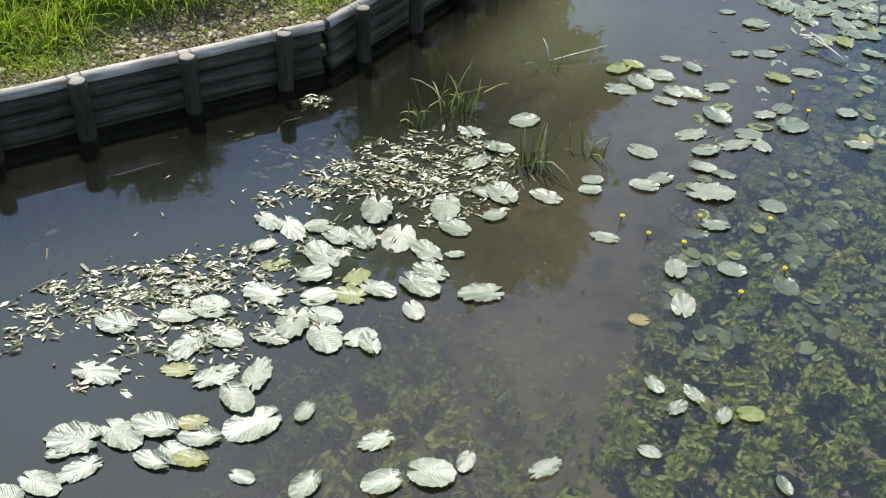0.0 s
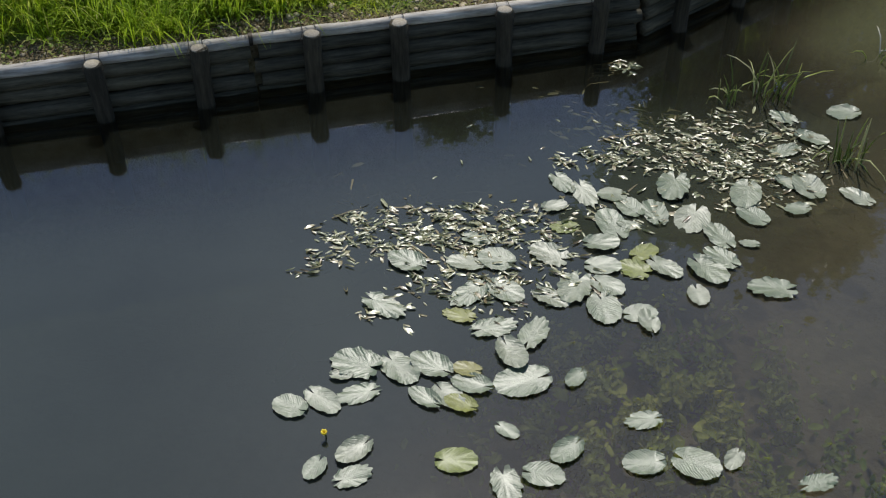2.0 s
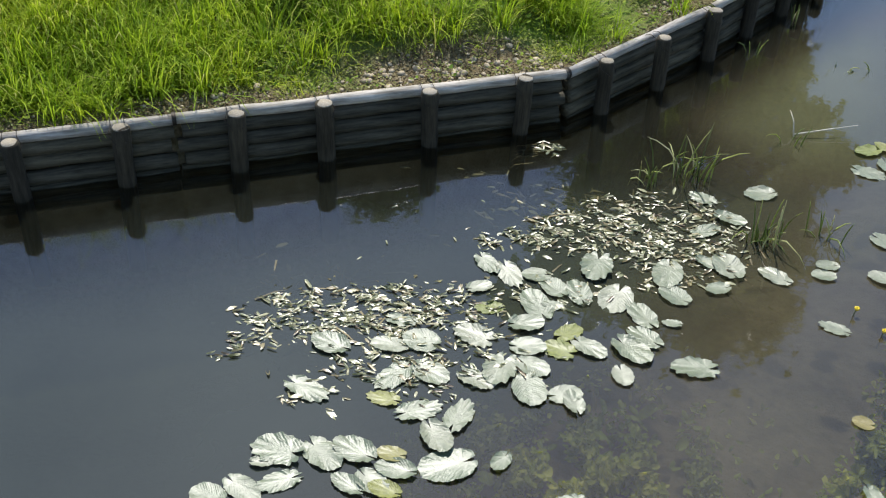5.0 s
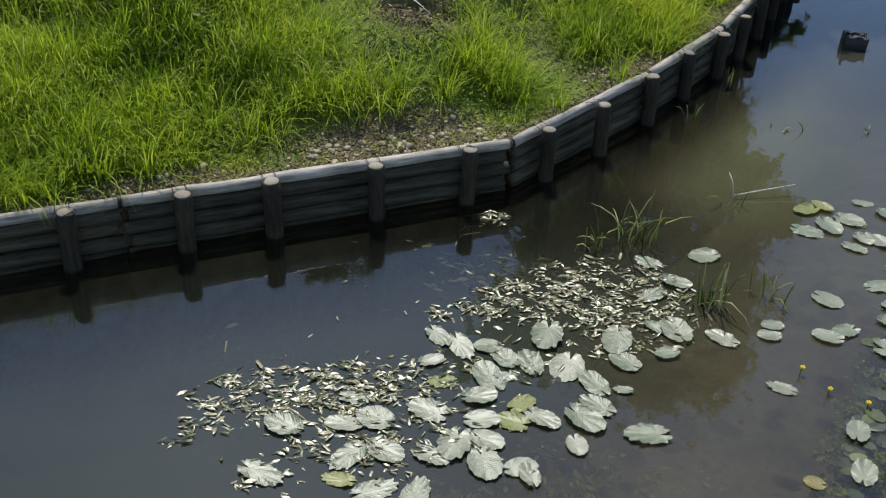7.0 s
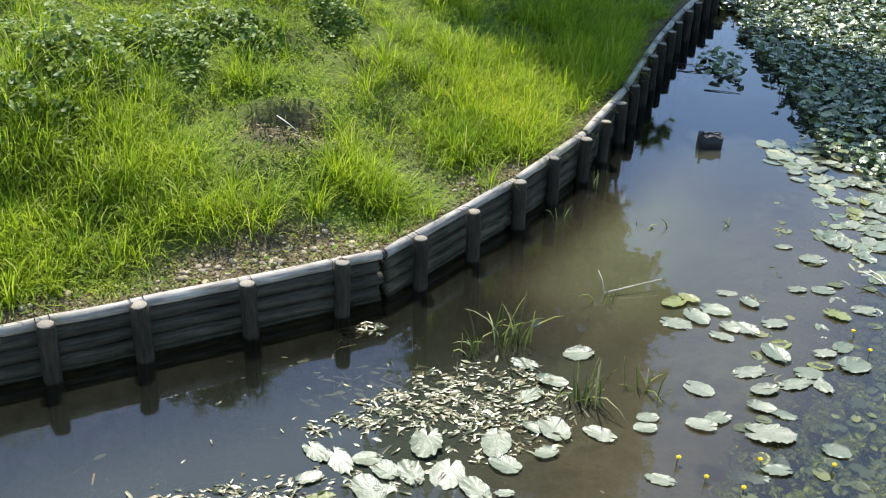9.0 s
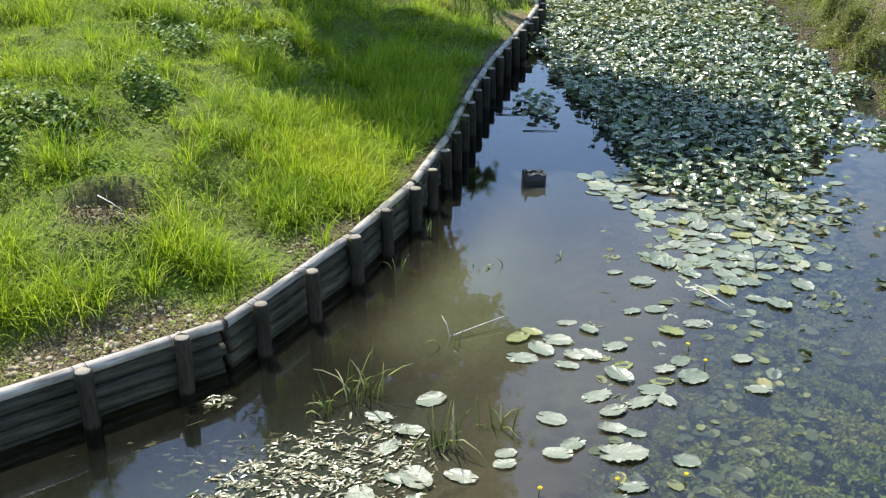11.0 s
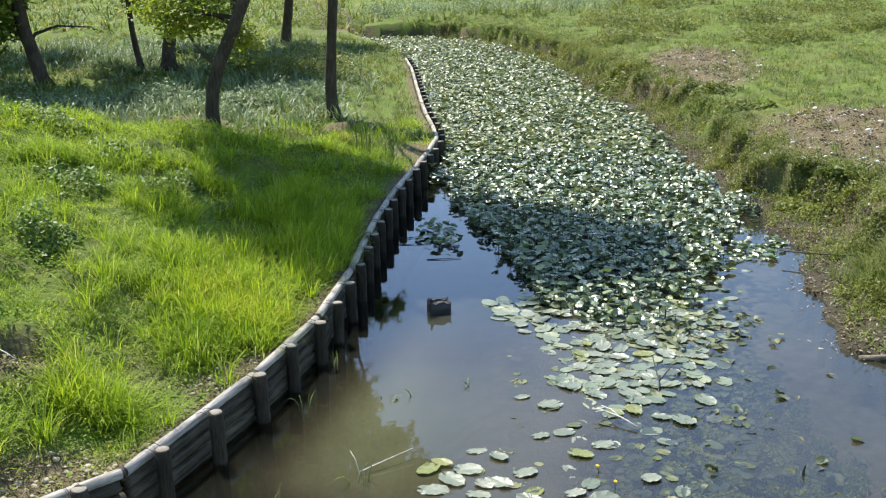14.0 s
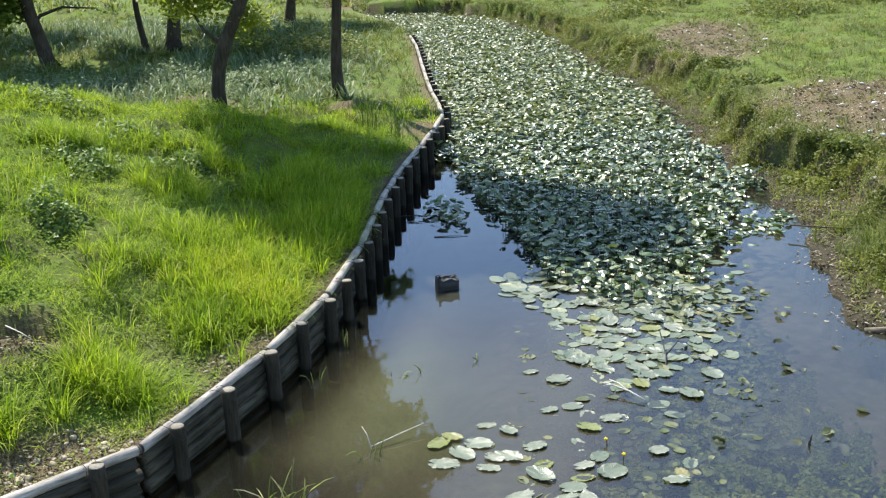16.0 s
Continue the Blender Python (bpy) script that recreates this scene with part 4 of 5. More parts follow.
# ---- grass and herbs on the banks ----
def grass(name, n, box, keep, heights, widths, mat, shapes, seed, label, lean=0.25, bunch=0, spread=0.06):
    """Blades, single or in bunches that lean outwards."""
    if bunch:
        k = n // bunch
        cx, cy = scatter(k, *box, keep)
        x, y = np.repeat(cx, bunch), np.repeat(cy, bunch)
        size = np.repeat(nr.uniform(0.65, 1.25, k), bunch)
        q, r = nr.uniform(0, 6.28, len(x)), np.abs(nr.normal(0, spread, len(x))) * size
        x, y, yaw = x + r * np.cos(q), y + r * np.sin(q), q + nr.normal(0, 0.5, len(x))
        tilt = np.abs(nr.normal(lean, 0.2, len(x)))
    else:
        x, y = scatter(n, *box, keep)
        size, yaw, tilt = np.ones(n), nr.uniform(0, 6.28, n), np.abs(nr.normal(lean, 0.25, n))
    m = len(x)
    h = nr.uniform(*heights, m) * size
    w = nr.uniform(*widths, m)
    z = ground_z(x, y) - 0.015
    ok = z > 0.02
    return stuff(name, mat, shapes, np.stack([x, y, z], -1)[ok], yaw[ok], tilt[ok], np.stack([h, w, h], -1)[ok], seed, label, "grass")


def left_bank(x, y):
    d = wall_gap(x, y)
    return (d > 0.09) * (y < 44)


def turf_keep(x, y):
    return left_bank(x, y) * (1 - 0.9 * soil_amount(x, y)) * np.clip(0.7 + 0.45 * lumps(x, y, 1.1, 21), 0.22, 1) * (np.hypot(x + 2.28, (y - 9.25) * 1.1) > 0.42)


def tuft_keep(x, y):
    tall_spots = 1.2 * np.exp(-(((x + 4.9) / 1.3) ** 2 + ((y - 6.6) / 0.7) ** 2)) + 0.8 * np.exp(-(((x + 3.6) / 0.9) ** 2 + ((y - 8.2) / 0.5) ** 2)) + 0.9 * np.exp(-(((x + 1.55) / 0.3) ** 2 + ((y - 8.85) / 0.25) ** 2)) \
        + 1.2 * np.exp(-(((x + 0.45) / 0.55) ** 2 + ((y - 11.2) / 1.1) ** 2)) + 0.8 * np.exp(-(((x - 0.6) / 0.5) ** 2 + ((y - 14.2) / 1.5) ** 2))
    return left_bank(x, y) * (1 - soil_amount(x, y)) * (np.hypot(x + 2.28, (y - 9.15) * 0.9) > 0.6) * np.clip(tall_spots + 0.03 + 0.13 * lumps(x, y, 1.5, 22), 0, 1)


grass("short_grass", 190000, (-9.5, 3.2, 4.0, 21.0), turf_keep, (0.07, 0.19), (0.004, 0.009), MAT_GRASS, SHORT_BLADES, 11, "short bright green grass on the sunny bank", 0.6, 26, 0.085)
grass("tufted_grass", 66000, (-8.0, 2.0, 5.0, 16.0), tuft_keep, (0.18, 0.44), (0.006, 0.013), MAT_GRASS, BLADES, 12, "tall tufts of lush green grass on the bank", 0.22, 40, 0.07)
grass("bank_grass", 36000, (-9.0, 3.2, 14.0, 23.0), tuft_keep, (0.12, 0.30), (0.01, 0.02), MAT_GRASS, BLADES, 13, "uneven grass on the upper slope", 0.35, 24, 0.1)


def creep_keep(x, y):
    d = wall_gap(x, y)
    return left_bank(x, y) * (d < 1.8) * (1 - 0.45 * soil_amount(x, y)) * np.clip(0.6 + 0.6 * lumps(x, y, 0.6, 23), 0, 1)


cx, cy = scatter(22000, -6.0, 3.0, 4.6, 18.0, creep_keep)
cs = nr.uniform(0.012, 0.036, 22000)
stuff("creeping_herbs", MAT_BUSH, TREE_LEAF, np.stack([cx, cy, ground_z(cx, cy) + nr.uniform(0.005, 0.05, 22000)], -1), nr.uniform(0, 6.28, 22000), nr.normal(0, 0.4, 22000), np.stack([cs] * 3, -1), 14, "low creeping green herbs by the log wall", "herbs")

mx, my = scatter(34000, -9.0, 2.6, 4.8, 20.0, lambda x, y: left_bank(x, y) * (1 - 0.8 * soil_amount(x, y)) * np.clip(0.35 + 0.8 * lumps(x, y, 1.3, 28), 0, 1) * (np.hypot(x + 2.28, (y - 9.25) * 1.1) > 0.42))
ms = nr.uniform(0.02, 0.055, 34000)
stuff("clover", MAT_CLOVER, TREE_LEAF, np.stack([mx, my, ground_z(mx, my) + nr.uniform(0.03, 0.14, 34000)], -1), nr.uniform(0, 6.28, 34000), nr.normal(0, 0.35, 34000), np.stack([ms] * 3, -1), 29, "patches of small-leaved clover among the grass", "clover", nr.normal(0, 0.3, 34000))

# the meadow under and beyond the trees
def meadow_keep(x, y):
    return left_bank(x, y) * (1 - 0.9 * soil_amount(x, y)) * np.clip(0.6 + 0.45 * lumps(x, y, 4.0, 24), 0.1, 1)


def pale_keep(x, y):
    spots = np.exp(-(((x + 3.2) / 2.6) ** 2 + ((y - 25.0) / 2.2) ** 2)) + np.exp(-(((x - 0.2) / 1.4) ** 2 + ((y - 29.0) / 3.0) ** 2)) + 0.7 * np.exp(-(((x - 0.4) / 1.2) ** 2 + ((y - 22.6) / 0.7) ** 2)) + 0.7 * np.exp(-(((x + 4) / 4) ** 2 + ((y - 37) / 4) ** 2))
    return left_bank(x, y) * (1 - 0.95 * soil_amount(x, y)) * np.clip(spots, 0, 1)


grass("meadow_grass", 60000, (-16.0, 4.2, 20.0, 46.0), meadow_keep, (0.12, 0.34), (0.014, 0.03), MAT_FIELD_GRASS, BLADES, 15, "rough meadow grass under the trees", 0.35, 20, 0.12)
grass("pale_herbs", 16000, (-11.0, 3.0, 20.5, 42.0), pale_keep, (0.2, 0.55), (0.02, 0.045), MAT_SILVER, BLADES, 16, "pale silvery herbs and reeds under the trees", 0.35, 16, 0.1)
grass("far_meadow", 70000, (-50.0, 70.0, 46.0, 110.0), lambda x, y: np.clip(0.55 + 0.5 * lumps(x, y, 9.0, 25), 0.05, 1), (0.25, 0.7), (0.05, 0.11), MAT_FIELD_GRASS, BLADES, 17, "far sunny meadow beyond the stream", 0.35, 14, 0.35)


def right_bank(x, y):
    v = x - bank_x(y)
    return (v > 0.2) * (1 - 0.68 * soil_amount(x, y)) * np.clip(0.55 + 0.6 * lumps(x, y, 3.5, 26) + 0.5 * smooth(10, 18, v), 0.3, 1)


def lip_keep(x, y):
    v = x - bank_x(y)
    return (v > 0.05) * (v < 2.6) * np.exp(-((v - 0.85 - 0.45 * lumps(x, y, 2.6, 8)) / 0.5) ** 2) * np.clip(0.6 + 0.6 * lumps(x, y, 1.6, 27), 0.05, 1) * np.clip(0.45 + 0.9 * lumps(x, y, 0.55, 43), 0.04, 1)


grass("right_bank_grass", 120000, (6.0, 24.0, 6.0, 47.0), right_bank, (0.07, 0.22), (0.012, 0.026), MAT_FIELD_GRASS, BLADES, 18, "thin grass over the bare far bank", 0.4, 18, 0.12)
lx2, ly2 = scatter(75000, 5.0, 12.0, 6.0, 46.5, lip_keep)
ls = nr.uniform(0.02, 0.045, 75000)
stuff("bank_edge_herbs", MAT_BUSH, TREE_LEAF, np.stack([lx2, ly2, ground_z(lx2, ly2) + np.abs(nr.normal(0, 0.11, 75000))], -1), nr.uniform(0, 6.28, 75000), nr.normal(0, 0.6, 75000), np.stack([ls] * 3, -1), 19, "matted green herbs hanging over the bank edge", "herbs", nr.normal(0, 0.5, 75000))
qx, qy = scatter(1100, 5.6, 9.5, 8.0, 20.0, lambda x, y: np.exp(-((x - bank_x(y) - 0.25) / 0.35) ** 2))
qs = nr.uniform(0.02, 0.065, 1100)
stuff("shore_litter", MAT_LITTER, TREE_LEAF, np.stack([qx, qy, np.maximum(ground_z(qx, qy), 0) + 0.012], -1), nr.uniform(0, 6.28, 1100), nr.normal(0, 0.25, 1100), np.stack([qs, qs * 0.7, qs], -1), 44, "dead leaves and bits washed up on the mud", "leaf litter")


def clod_shape(seed):
    """A small broken lump with eight faces."""
    r = np.random.default_rng(seed)
    v = np.array([(1, 0, 0), (-1, 0, 0), (0, 1, 0), (0, -1, 0), (0, 0, 1), (0, 0, -1)], float) * 0.5 * r.uniform(0.6, 1.2, (6, 1)) + r.uniform(-0.1, 0.1, (6, 3))
    return v, np.array([(0, 2, 4), (2, 1, 4), (1, 3, 4), (3, 0, 4), (2, 0, 5), (1, 2, 5), (3, 1, 5), (0, 3, 5)])


CLODS = [clod_shape(k) for k in range(6)]


def clods(name, n, box, keep, sizes, mat, seed, label):
    x, y = scatter(n, *box, keep)
    q = nr.uniform(*sizes, n) * nr.uniform(0.5, 1.3, n)
    z = ground_z(x, y)
    ok = z > 0.03
    stuff(name, mat, CLODS, np.stack([x, y, z + 0.1 * q], -1)[ok], nr.uniform(0, 6.28, n)[ok], nr.normal(0, 0.5, n)[ok], np.stack([q, q * 0.8, q * 0.65], -1)[ok], seed, label, "earth")


clods("soil_crumbs", 12000, (-6.5, 1.6, 4.0, 14.0), lambda x, y: (wall_gap(x, y) > 0.07) * np.clip(soil_amount(x, y) - 0.15, 0, 1), (0.006, 0.026), MAT_CLOD, 51, "crumbs of dark bare soil behind the log wall")
clods("bank_crumbs", 16000, (6.0, 15.0, 7.5, 34.0), lambda x, y: (x - bank_x(y) > 0.02) * np.clip(soil_amount(x, y) - 0.1, 0, 1) * np.clip(0.5 + 0.7 * lumps(x, y, 0.9, 44), 0.08, 1), (0.015, 0.065), MAT_CLOD, 52, "clods of dry earth on the eroded bank")
clods("pale_gravel", 1500, (7.0, 15.0, 10.0, 34.0), lambda x, y: (x - bank_x(y) > 0.6) * np.clip(soil_amount(x, y) - 0.2, 0, 1), (0.02, 0.06), MAT_PALE_STONE, 53, "small pale stones strewn over the bare bank")
wx2, wy2 = scatter(900, -6.5, 1.6, 4.0, 14.0, lambda x, y: (wall_gap(x, y) > 0.07) * np.clip(soil_amount(x, y) - 0.1, 0, 1))
ws = nr.uniform(0.012, 0.05, 900)
stuff("soil_litter", MAT_LITTER, TREE_LEAF, np.stack([wx2, wy2, ground_z(wx2, wy2) + 0.008], -1), nr.uniform(0, 6.28, 900), nr.normal(0, 0.3, 900), np.stack([ws, ws * 0.6, ws], -1), 54, "dry leaf bits on the bare soil", "leaf litter")
grass("bank_edge_grass", 36000, (5.5, 12.0, 9.0, 46.5), lip_keep, (0.08, 0.22), (0.008, 0.018), MAT_BUSH, BLADES, 20, "shaggy grass hanging over the eroded bank edge", 0.6, 14, 0.06)


# ---- clumps of herbs ----
def herb_clump(x, y, radius, height, n, mat, label, seed, leaf=(0.03, 0.07)):
    r = np.random.default_rng(seed)
    q, f = r.uniform(0, 6.28, n), np.sqrt(r.random(n))
    wide = 1 + 0.25 * np.sin(3 * q + seed) + 0.15 * np.sin(7 * q)
    px, py = x + radius * f * wide * np.cos(q), y + radius * f * wide * np.sin(q)
    pz = ground_z(px, py) + height * r.random(n) ** 0.7 * (1 - 0.7 * f * f) * (0.75 + 0.4 * lumps(px, py, 0.5, seed % 50))
    s = r.uniform(*leaf, n)
    v, t = stamp(TREE_LEAF, np.stack([px, py, pz], -1), r.uniform(0, 6.28, n), r.normal(0.2, 0.5, n), np.stack([s] * 3, -1), r, r.normal(0, 0.4, n))
    ob = mesh_part("herb_clump", array_mesh("herb_clump", v, t), mat)
    return tagged(ob, label, "herbs", "", "stuff")


clumps = random.Random(3)
for x, y, rad, h in ((-3.5, 17.2, 0.6, 0.3), (-2.2, 15.8, 0.45, 0.28), (-2.4, 14.1, 0.5, 0.3), (-2.4, 11.9, 0.32, 0.42), (-1.3, 14.8, 0.4, 0.3), (-3.7, 10.2, 0.55, 0.34), (-4.2, 9.1, 0.55, 0.36), (-4.15, 8.3, 0.5, 0.32), (-3.0, 10.7, 0.35, 0.25)):
    herb_clump(x, y, rad, h, int(900 * (0.3 + rad)), MAT_HERB, "broad-leaved green herbs in the bank grass", clumps.randrange(9999), (0.035, 0.09))
for x, y, rad, h in ((0.2, 26.5, 1.2, 0.6), (-4.2, 24.6, 1.5, 0.6), (-2.6, 26.3, 1.3, 0.6), (-1.0, 25.2, 0.9, 0.45), (-5.6, 26.0, 1.2, 0.55), (9.5, 50.0, 2.4, 1.0), (5.5, 50.5, 2.4, 1.0), (13.8, 50.0, 2.4, 1.0)):
    herb_clump(x, y, rad, h, int(1500 * rad), MAT_SILVER, "pale fine-leaved herbs under the trees", clumps.randrange(9999), (0.04, 0.1))
for x, y, rad, h in ((1.3, 30.5, 1.4, 1.0), (-0.4, 31.6, 1.2, 0.8), (8.5, 15.4, 0.6, 0.22), (9.6, 21.6, 0.7, 0.25), (10.2, 24.2, 0.6, 0.25), (9.7, 29.0, 0.8, 0.4), (16.5, 34.0, 1.6, 0.8), (14.1, 39.3, 1.7, 0.9), (21.0, 36.0, 1.8, 0.8), (13.5, 42.0, 1.9, 0.9), (24.0, 44.0, 2.0, 1.0), (18.0, 50.0, 2.4, 1.0), (2.0, 50.0, 2.2, 1.0), (19.0, 41.0, 1.5, 0.8), (11.5, 35.5, 1.2, 0.6)):
    herb_clump(x, y, rad, h, int(1900 * rad), MAT_BUSH, "dense green herbs on the bank", clumps.randrange(9999), (0.04, 0.11))
grass("shore_tuft", 2400, (7.0, 8.0, 10.8, 12.6), lambda x, y: np.exp(-(((x - 7.5) / 0.3) ** 2 + ((y - 11.6) / 0.6) ** 2)), (0.2, 0.45), (0.008, 0.014), MAT_FIELD_GRASS, BLADES, 55, "lush green grass tuft on the muddy shore", 0.25, 30, 0.06)


# ---- trees ----
def tree(label, trunk, girth, lobes, leaf_size, seed, limbs=(), young=0):
    """A tapered trunk through its places over the ground, limbs out to the lobes of the crown, and each lobe a crowd of
    uneven leaf bunches. lobes: centre, half sizes, leaves; limbs: bare or sparsely leaved low branches."""
    r, g = random.Random(seed), np.random.default_rng(seed)
    x, y = trunk[0][:2]
    base = Vector((x, y, float(ground_z(x, y)) - 0.15))
    root = new("tree")
    root.location = base
    tagged(root, label, "tree", "trees behind the log wall")
    knots = [Vector((px - x, py - y, h + 0.15)) for px, py, h in trunk]
    knots[0].z = 0.0
    way, heights = [], np.array([k.z for k in knots])
    top = heights[-1]
    for h in list(np.linspace(0, min(3.2, top * 0.4), 9)) + list(np.linspace(min(3.2, top * 0.4), top, 9)[1:]):
        way.append(Vector((float(np.interp(h, heights, [k.x for k in knots])), float(np.interp(h, heights, [k.y for k in knots])), float(h))))
    for k in range(1, len(way) - 1):
        way[k] = way[k] * 0.6 + (way[k - 1] + way[k + 1]) * 0.2
    rad = [girth * (1.0 - 0.75 * p.z / top + 0.7 * math.exp(-5.5 * p.z)) for p in way]
    part("trunk", tube(way, rad, 14, 0.08, r), MAT_BARK, root)
    leaves = []
    for (cx, cy, cz), (ax, ay, az), n in lobes:
        c = Vector((cx, cy, cz)) - base
        h = min(top * 0.94, max(top * 0.3, c.z - 0.9 * (abs(c.x) + abs(c.y)) * 0.6 - 0.4))
        a = Vector((float(np.interp(h, [p.z for p in way], [p.x for p in way])), float(np.interp(h, [p.z for p in way], [p.y for p in way])), h))
        thick = girth * max(0.16, 0.42 - 0.22 * h / top)
        mid = a.lerp(c, 0.5) + Vector((r.uniform(-0.15, 0.15), r.uniform(-0.15, 0.15), 0.16 * (c - a).length * r.uniform(0.2, 1)))
        part("limb", tube([a, mid, c], [thick, thick * 0.65, thick * 0.25], 8, 0.07, r), MAT_BARK, root)
        bunches = max(7, n // 85)
        d = g.normal(0, 1, (bunches, 3))
        d = d / np.linalg.norm(d, axis=1)[:, None] * (g.random(bunches) ** 0.42)[:, None] * np.array([ax, ay, az])
        spread = 0.24 * (ax * ay * az) ** (1 / 3) * g.uniform(0.6, 1.25, bunches)
        share = g.uniform(0.5, 1.5, bunches)
        which = g.choice(bunches, n, p=share / share.sum())
        leaves.append(np.array(c)[None] + d[which] + g.normal(0, 1, (n, 3)) * spread[which][:, None] * np.array([1, 1, 0.75]))
        for k in range(0, bunches, max(1, bunches // 5)):
            b = c + Vector([float(q) for q in d[k]])
            part("twig", tube([c, c.lerp(b, 0.5) + Vector((0, 0, 0.08)), b], [thick * 0.25, thick * 0.16, thick * 0.05], 5, 0.1, r), MAT_BARK, root)
    low = []
    for pts in limbs:
        pts = [Vector(p) - base for p in pts]
        part("limb", tube(pts, [girth * (0.32 - 0.25 * k / (len(pts) - 1)) for k in range(len(pts))], 8, 0.07, r), MAT_BARK, root)
        low += [pts[-1], pts[-2].lerp(pts[-1], 0.5)]
    if young and low:
        spot = np.concatenate([np.array(e)[None] + g.normal(0, 1, (young // len(low), 3)) * np.array([0.24, 0.3, 0.17]) for e in low])
        m, q = len(spot), g.uniform(0.06, 0.11, len(spot))
        v, t = stamp(TREE_LEAF, spot, g.uniform(0, 6.28, m), g.normal(0.3, 0.5, m), np.stack([q] * 3, -1), g, g.normal(0, 0.5, m))
        mesh_part("low_foliage", array_mesh("low_foliage", v, t), MAT_YOUNG, root, "sunlit yellow-green leaves on low limbs")
    if leaves:
        spot = np.concatenate(leaves)
        m = len(spot)
        q = g.uniform(0.7, 1.3, m) * leaf_size
        v, t = stamp(TREE_LEAF, spot, g.uniform(0, 6.28, m), g.normal(0.3, 0.5, m), np.stack([q] * 3, -1), g, g.normal(0, 0.5, m))
        mesh_part("crown", array_mesh("crown", v, t), MAT_TREE, root, "uneven crown of small leaves")
    return root


# the pair beside the wall: their joined crown stands in the pond's mirror and shades the bank and the lilies
tree("upright dark-barked tree beside the log wall", [(1.28, 23.4, 0), (1.18, 23.4, 0.5), (1.26, 23.4, 1.6), (1.36, 23.4, 3.0), (1.4, 23.0, 7.0), (1.1, 22.3, 12.6)], 0.125,
     [((2.0, 19.6, 6.25), (0.85, 0.8, 0.9), 2200), ((0.6, 20.0, 4.7), (1.0, 0.8, 0.65), 1800), ((1.35, 20.0, 8.5), (1.5, 1.4, 1.5), 4200), ((1.2, 20.7, 11.2), (1.5, 1.4, 1.4), 3600), ((0.9, 19.8, 5.3), (0.7, 0.7, 0.6), 900), ((2.2, 23.6, 3.9), (0.5, 0.5, 0.46), 320), ((0.7, 24.2, 4.3), (0.7, 0.6, 0.4), 900)], 0.2, 4)
tree("slanting dark-barked tree on the grassy bank", [(-1.1, 20.5, 0), (-1.18, 20.5, 0.5), (-1.08, 20.5, 1.25), (-0.84, 20.5, 1.75), (-0.52, 20.5, 2.4), (-0.2, 20.5, 3.1), (0.0, 20.6, 6.0), (-0.6, 20.8, 12.4)], 0.135,
     [((-1.2, 20.9, 8.6), (1.5, 1.5, 1.6), 4000), ((-0.2, 20.7, 11.0), (1.4, 1.4, 1.4), 3000), ((0.0, 20.4, 6.4), (1.0, 1.0, 0.9), 2200), ((-1.4, 21.6, 6.6), (0.9, 1.0, 0.7), 1200), ((-3.7, 20.6, 12.5), (0.8, 0.6, 0.5), 800), ((-1.7, 22.2, 4.9), (0.7, 0.6, 0.45), 600), ((-0.8, 19.3, 8.0), (1.3, 1.1, 1.0), 2800), ((-1.7, 18.9, 9.5), (1.3, 1.1, 1.1), 4000)], 0.2, 7,
     [[(-0.98, 20.5, 2.05), (-1.32, 20.6, 2.35), (-1.5, 20.9, 2.62), (-1.75, 21.2, 2.85)], [(-0.62, 20.5, 2.75), (-0.95, 20.8, 2.95), (-1.15, 21.2, 3.0)], [(-0.75, 20.5, 2.55), (-0.62, 20.9, 2.65), (-0.5, 21.2, 2.45)], [(-0.5, 20.5, 2.9), (-1.5, 20.8, 3.05), (-2.1, 21.0, 3.1)]], 3000)
# the trees of the meadow behind
tree("leaning dark tree with low side branches", [(-6.1, 29.6, 0), (-6.28, 29.6, 0.8), (-6.5, 29.6, 1.6), (-6.62, 29.7, 2.6), (-7.0, 29.9, 9.0)], 0.2,
    
     [((-7.5, 29.3, 2.35), (0.9, 0.8, 0.45), 2600), ((-7.6, 29.8, 3.6), (1.5, 1.4, 0.8), 5600), ((-5.9, 30.2, 4.4), (1.8, 1.5, 1.1), 6400), ((-7.0, 30.0, 7.0), (2.4, 2.2, 2.0), 9000)], 0.18, 9,
     [[(-6.48, 29.7, 1.6), (-6.2, 29.6, 2.0), (-5.6, 29.5, 2.2), (-4.7, 29.4, 2.15)], [(-6.9, 29.7, 2.0), (-6.5, 29.8, 2.6), (-6.1, 29.9, 3.2)]])
tree("thin young tree in the meadow", [(-3.95, 32.6, 0), (-4.15, 32.6, 1.2), (-4.35, 32.7, 6.0)], 0.10, [((-4.3, 32.7, 4.4), (1.2, 1.2, 1.2), 1500)], 0.17, 12)
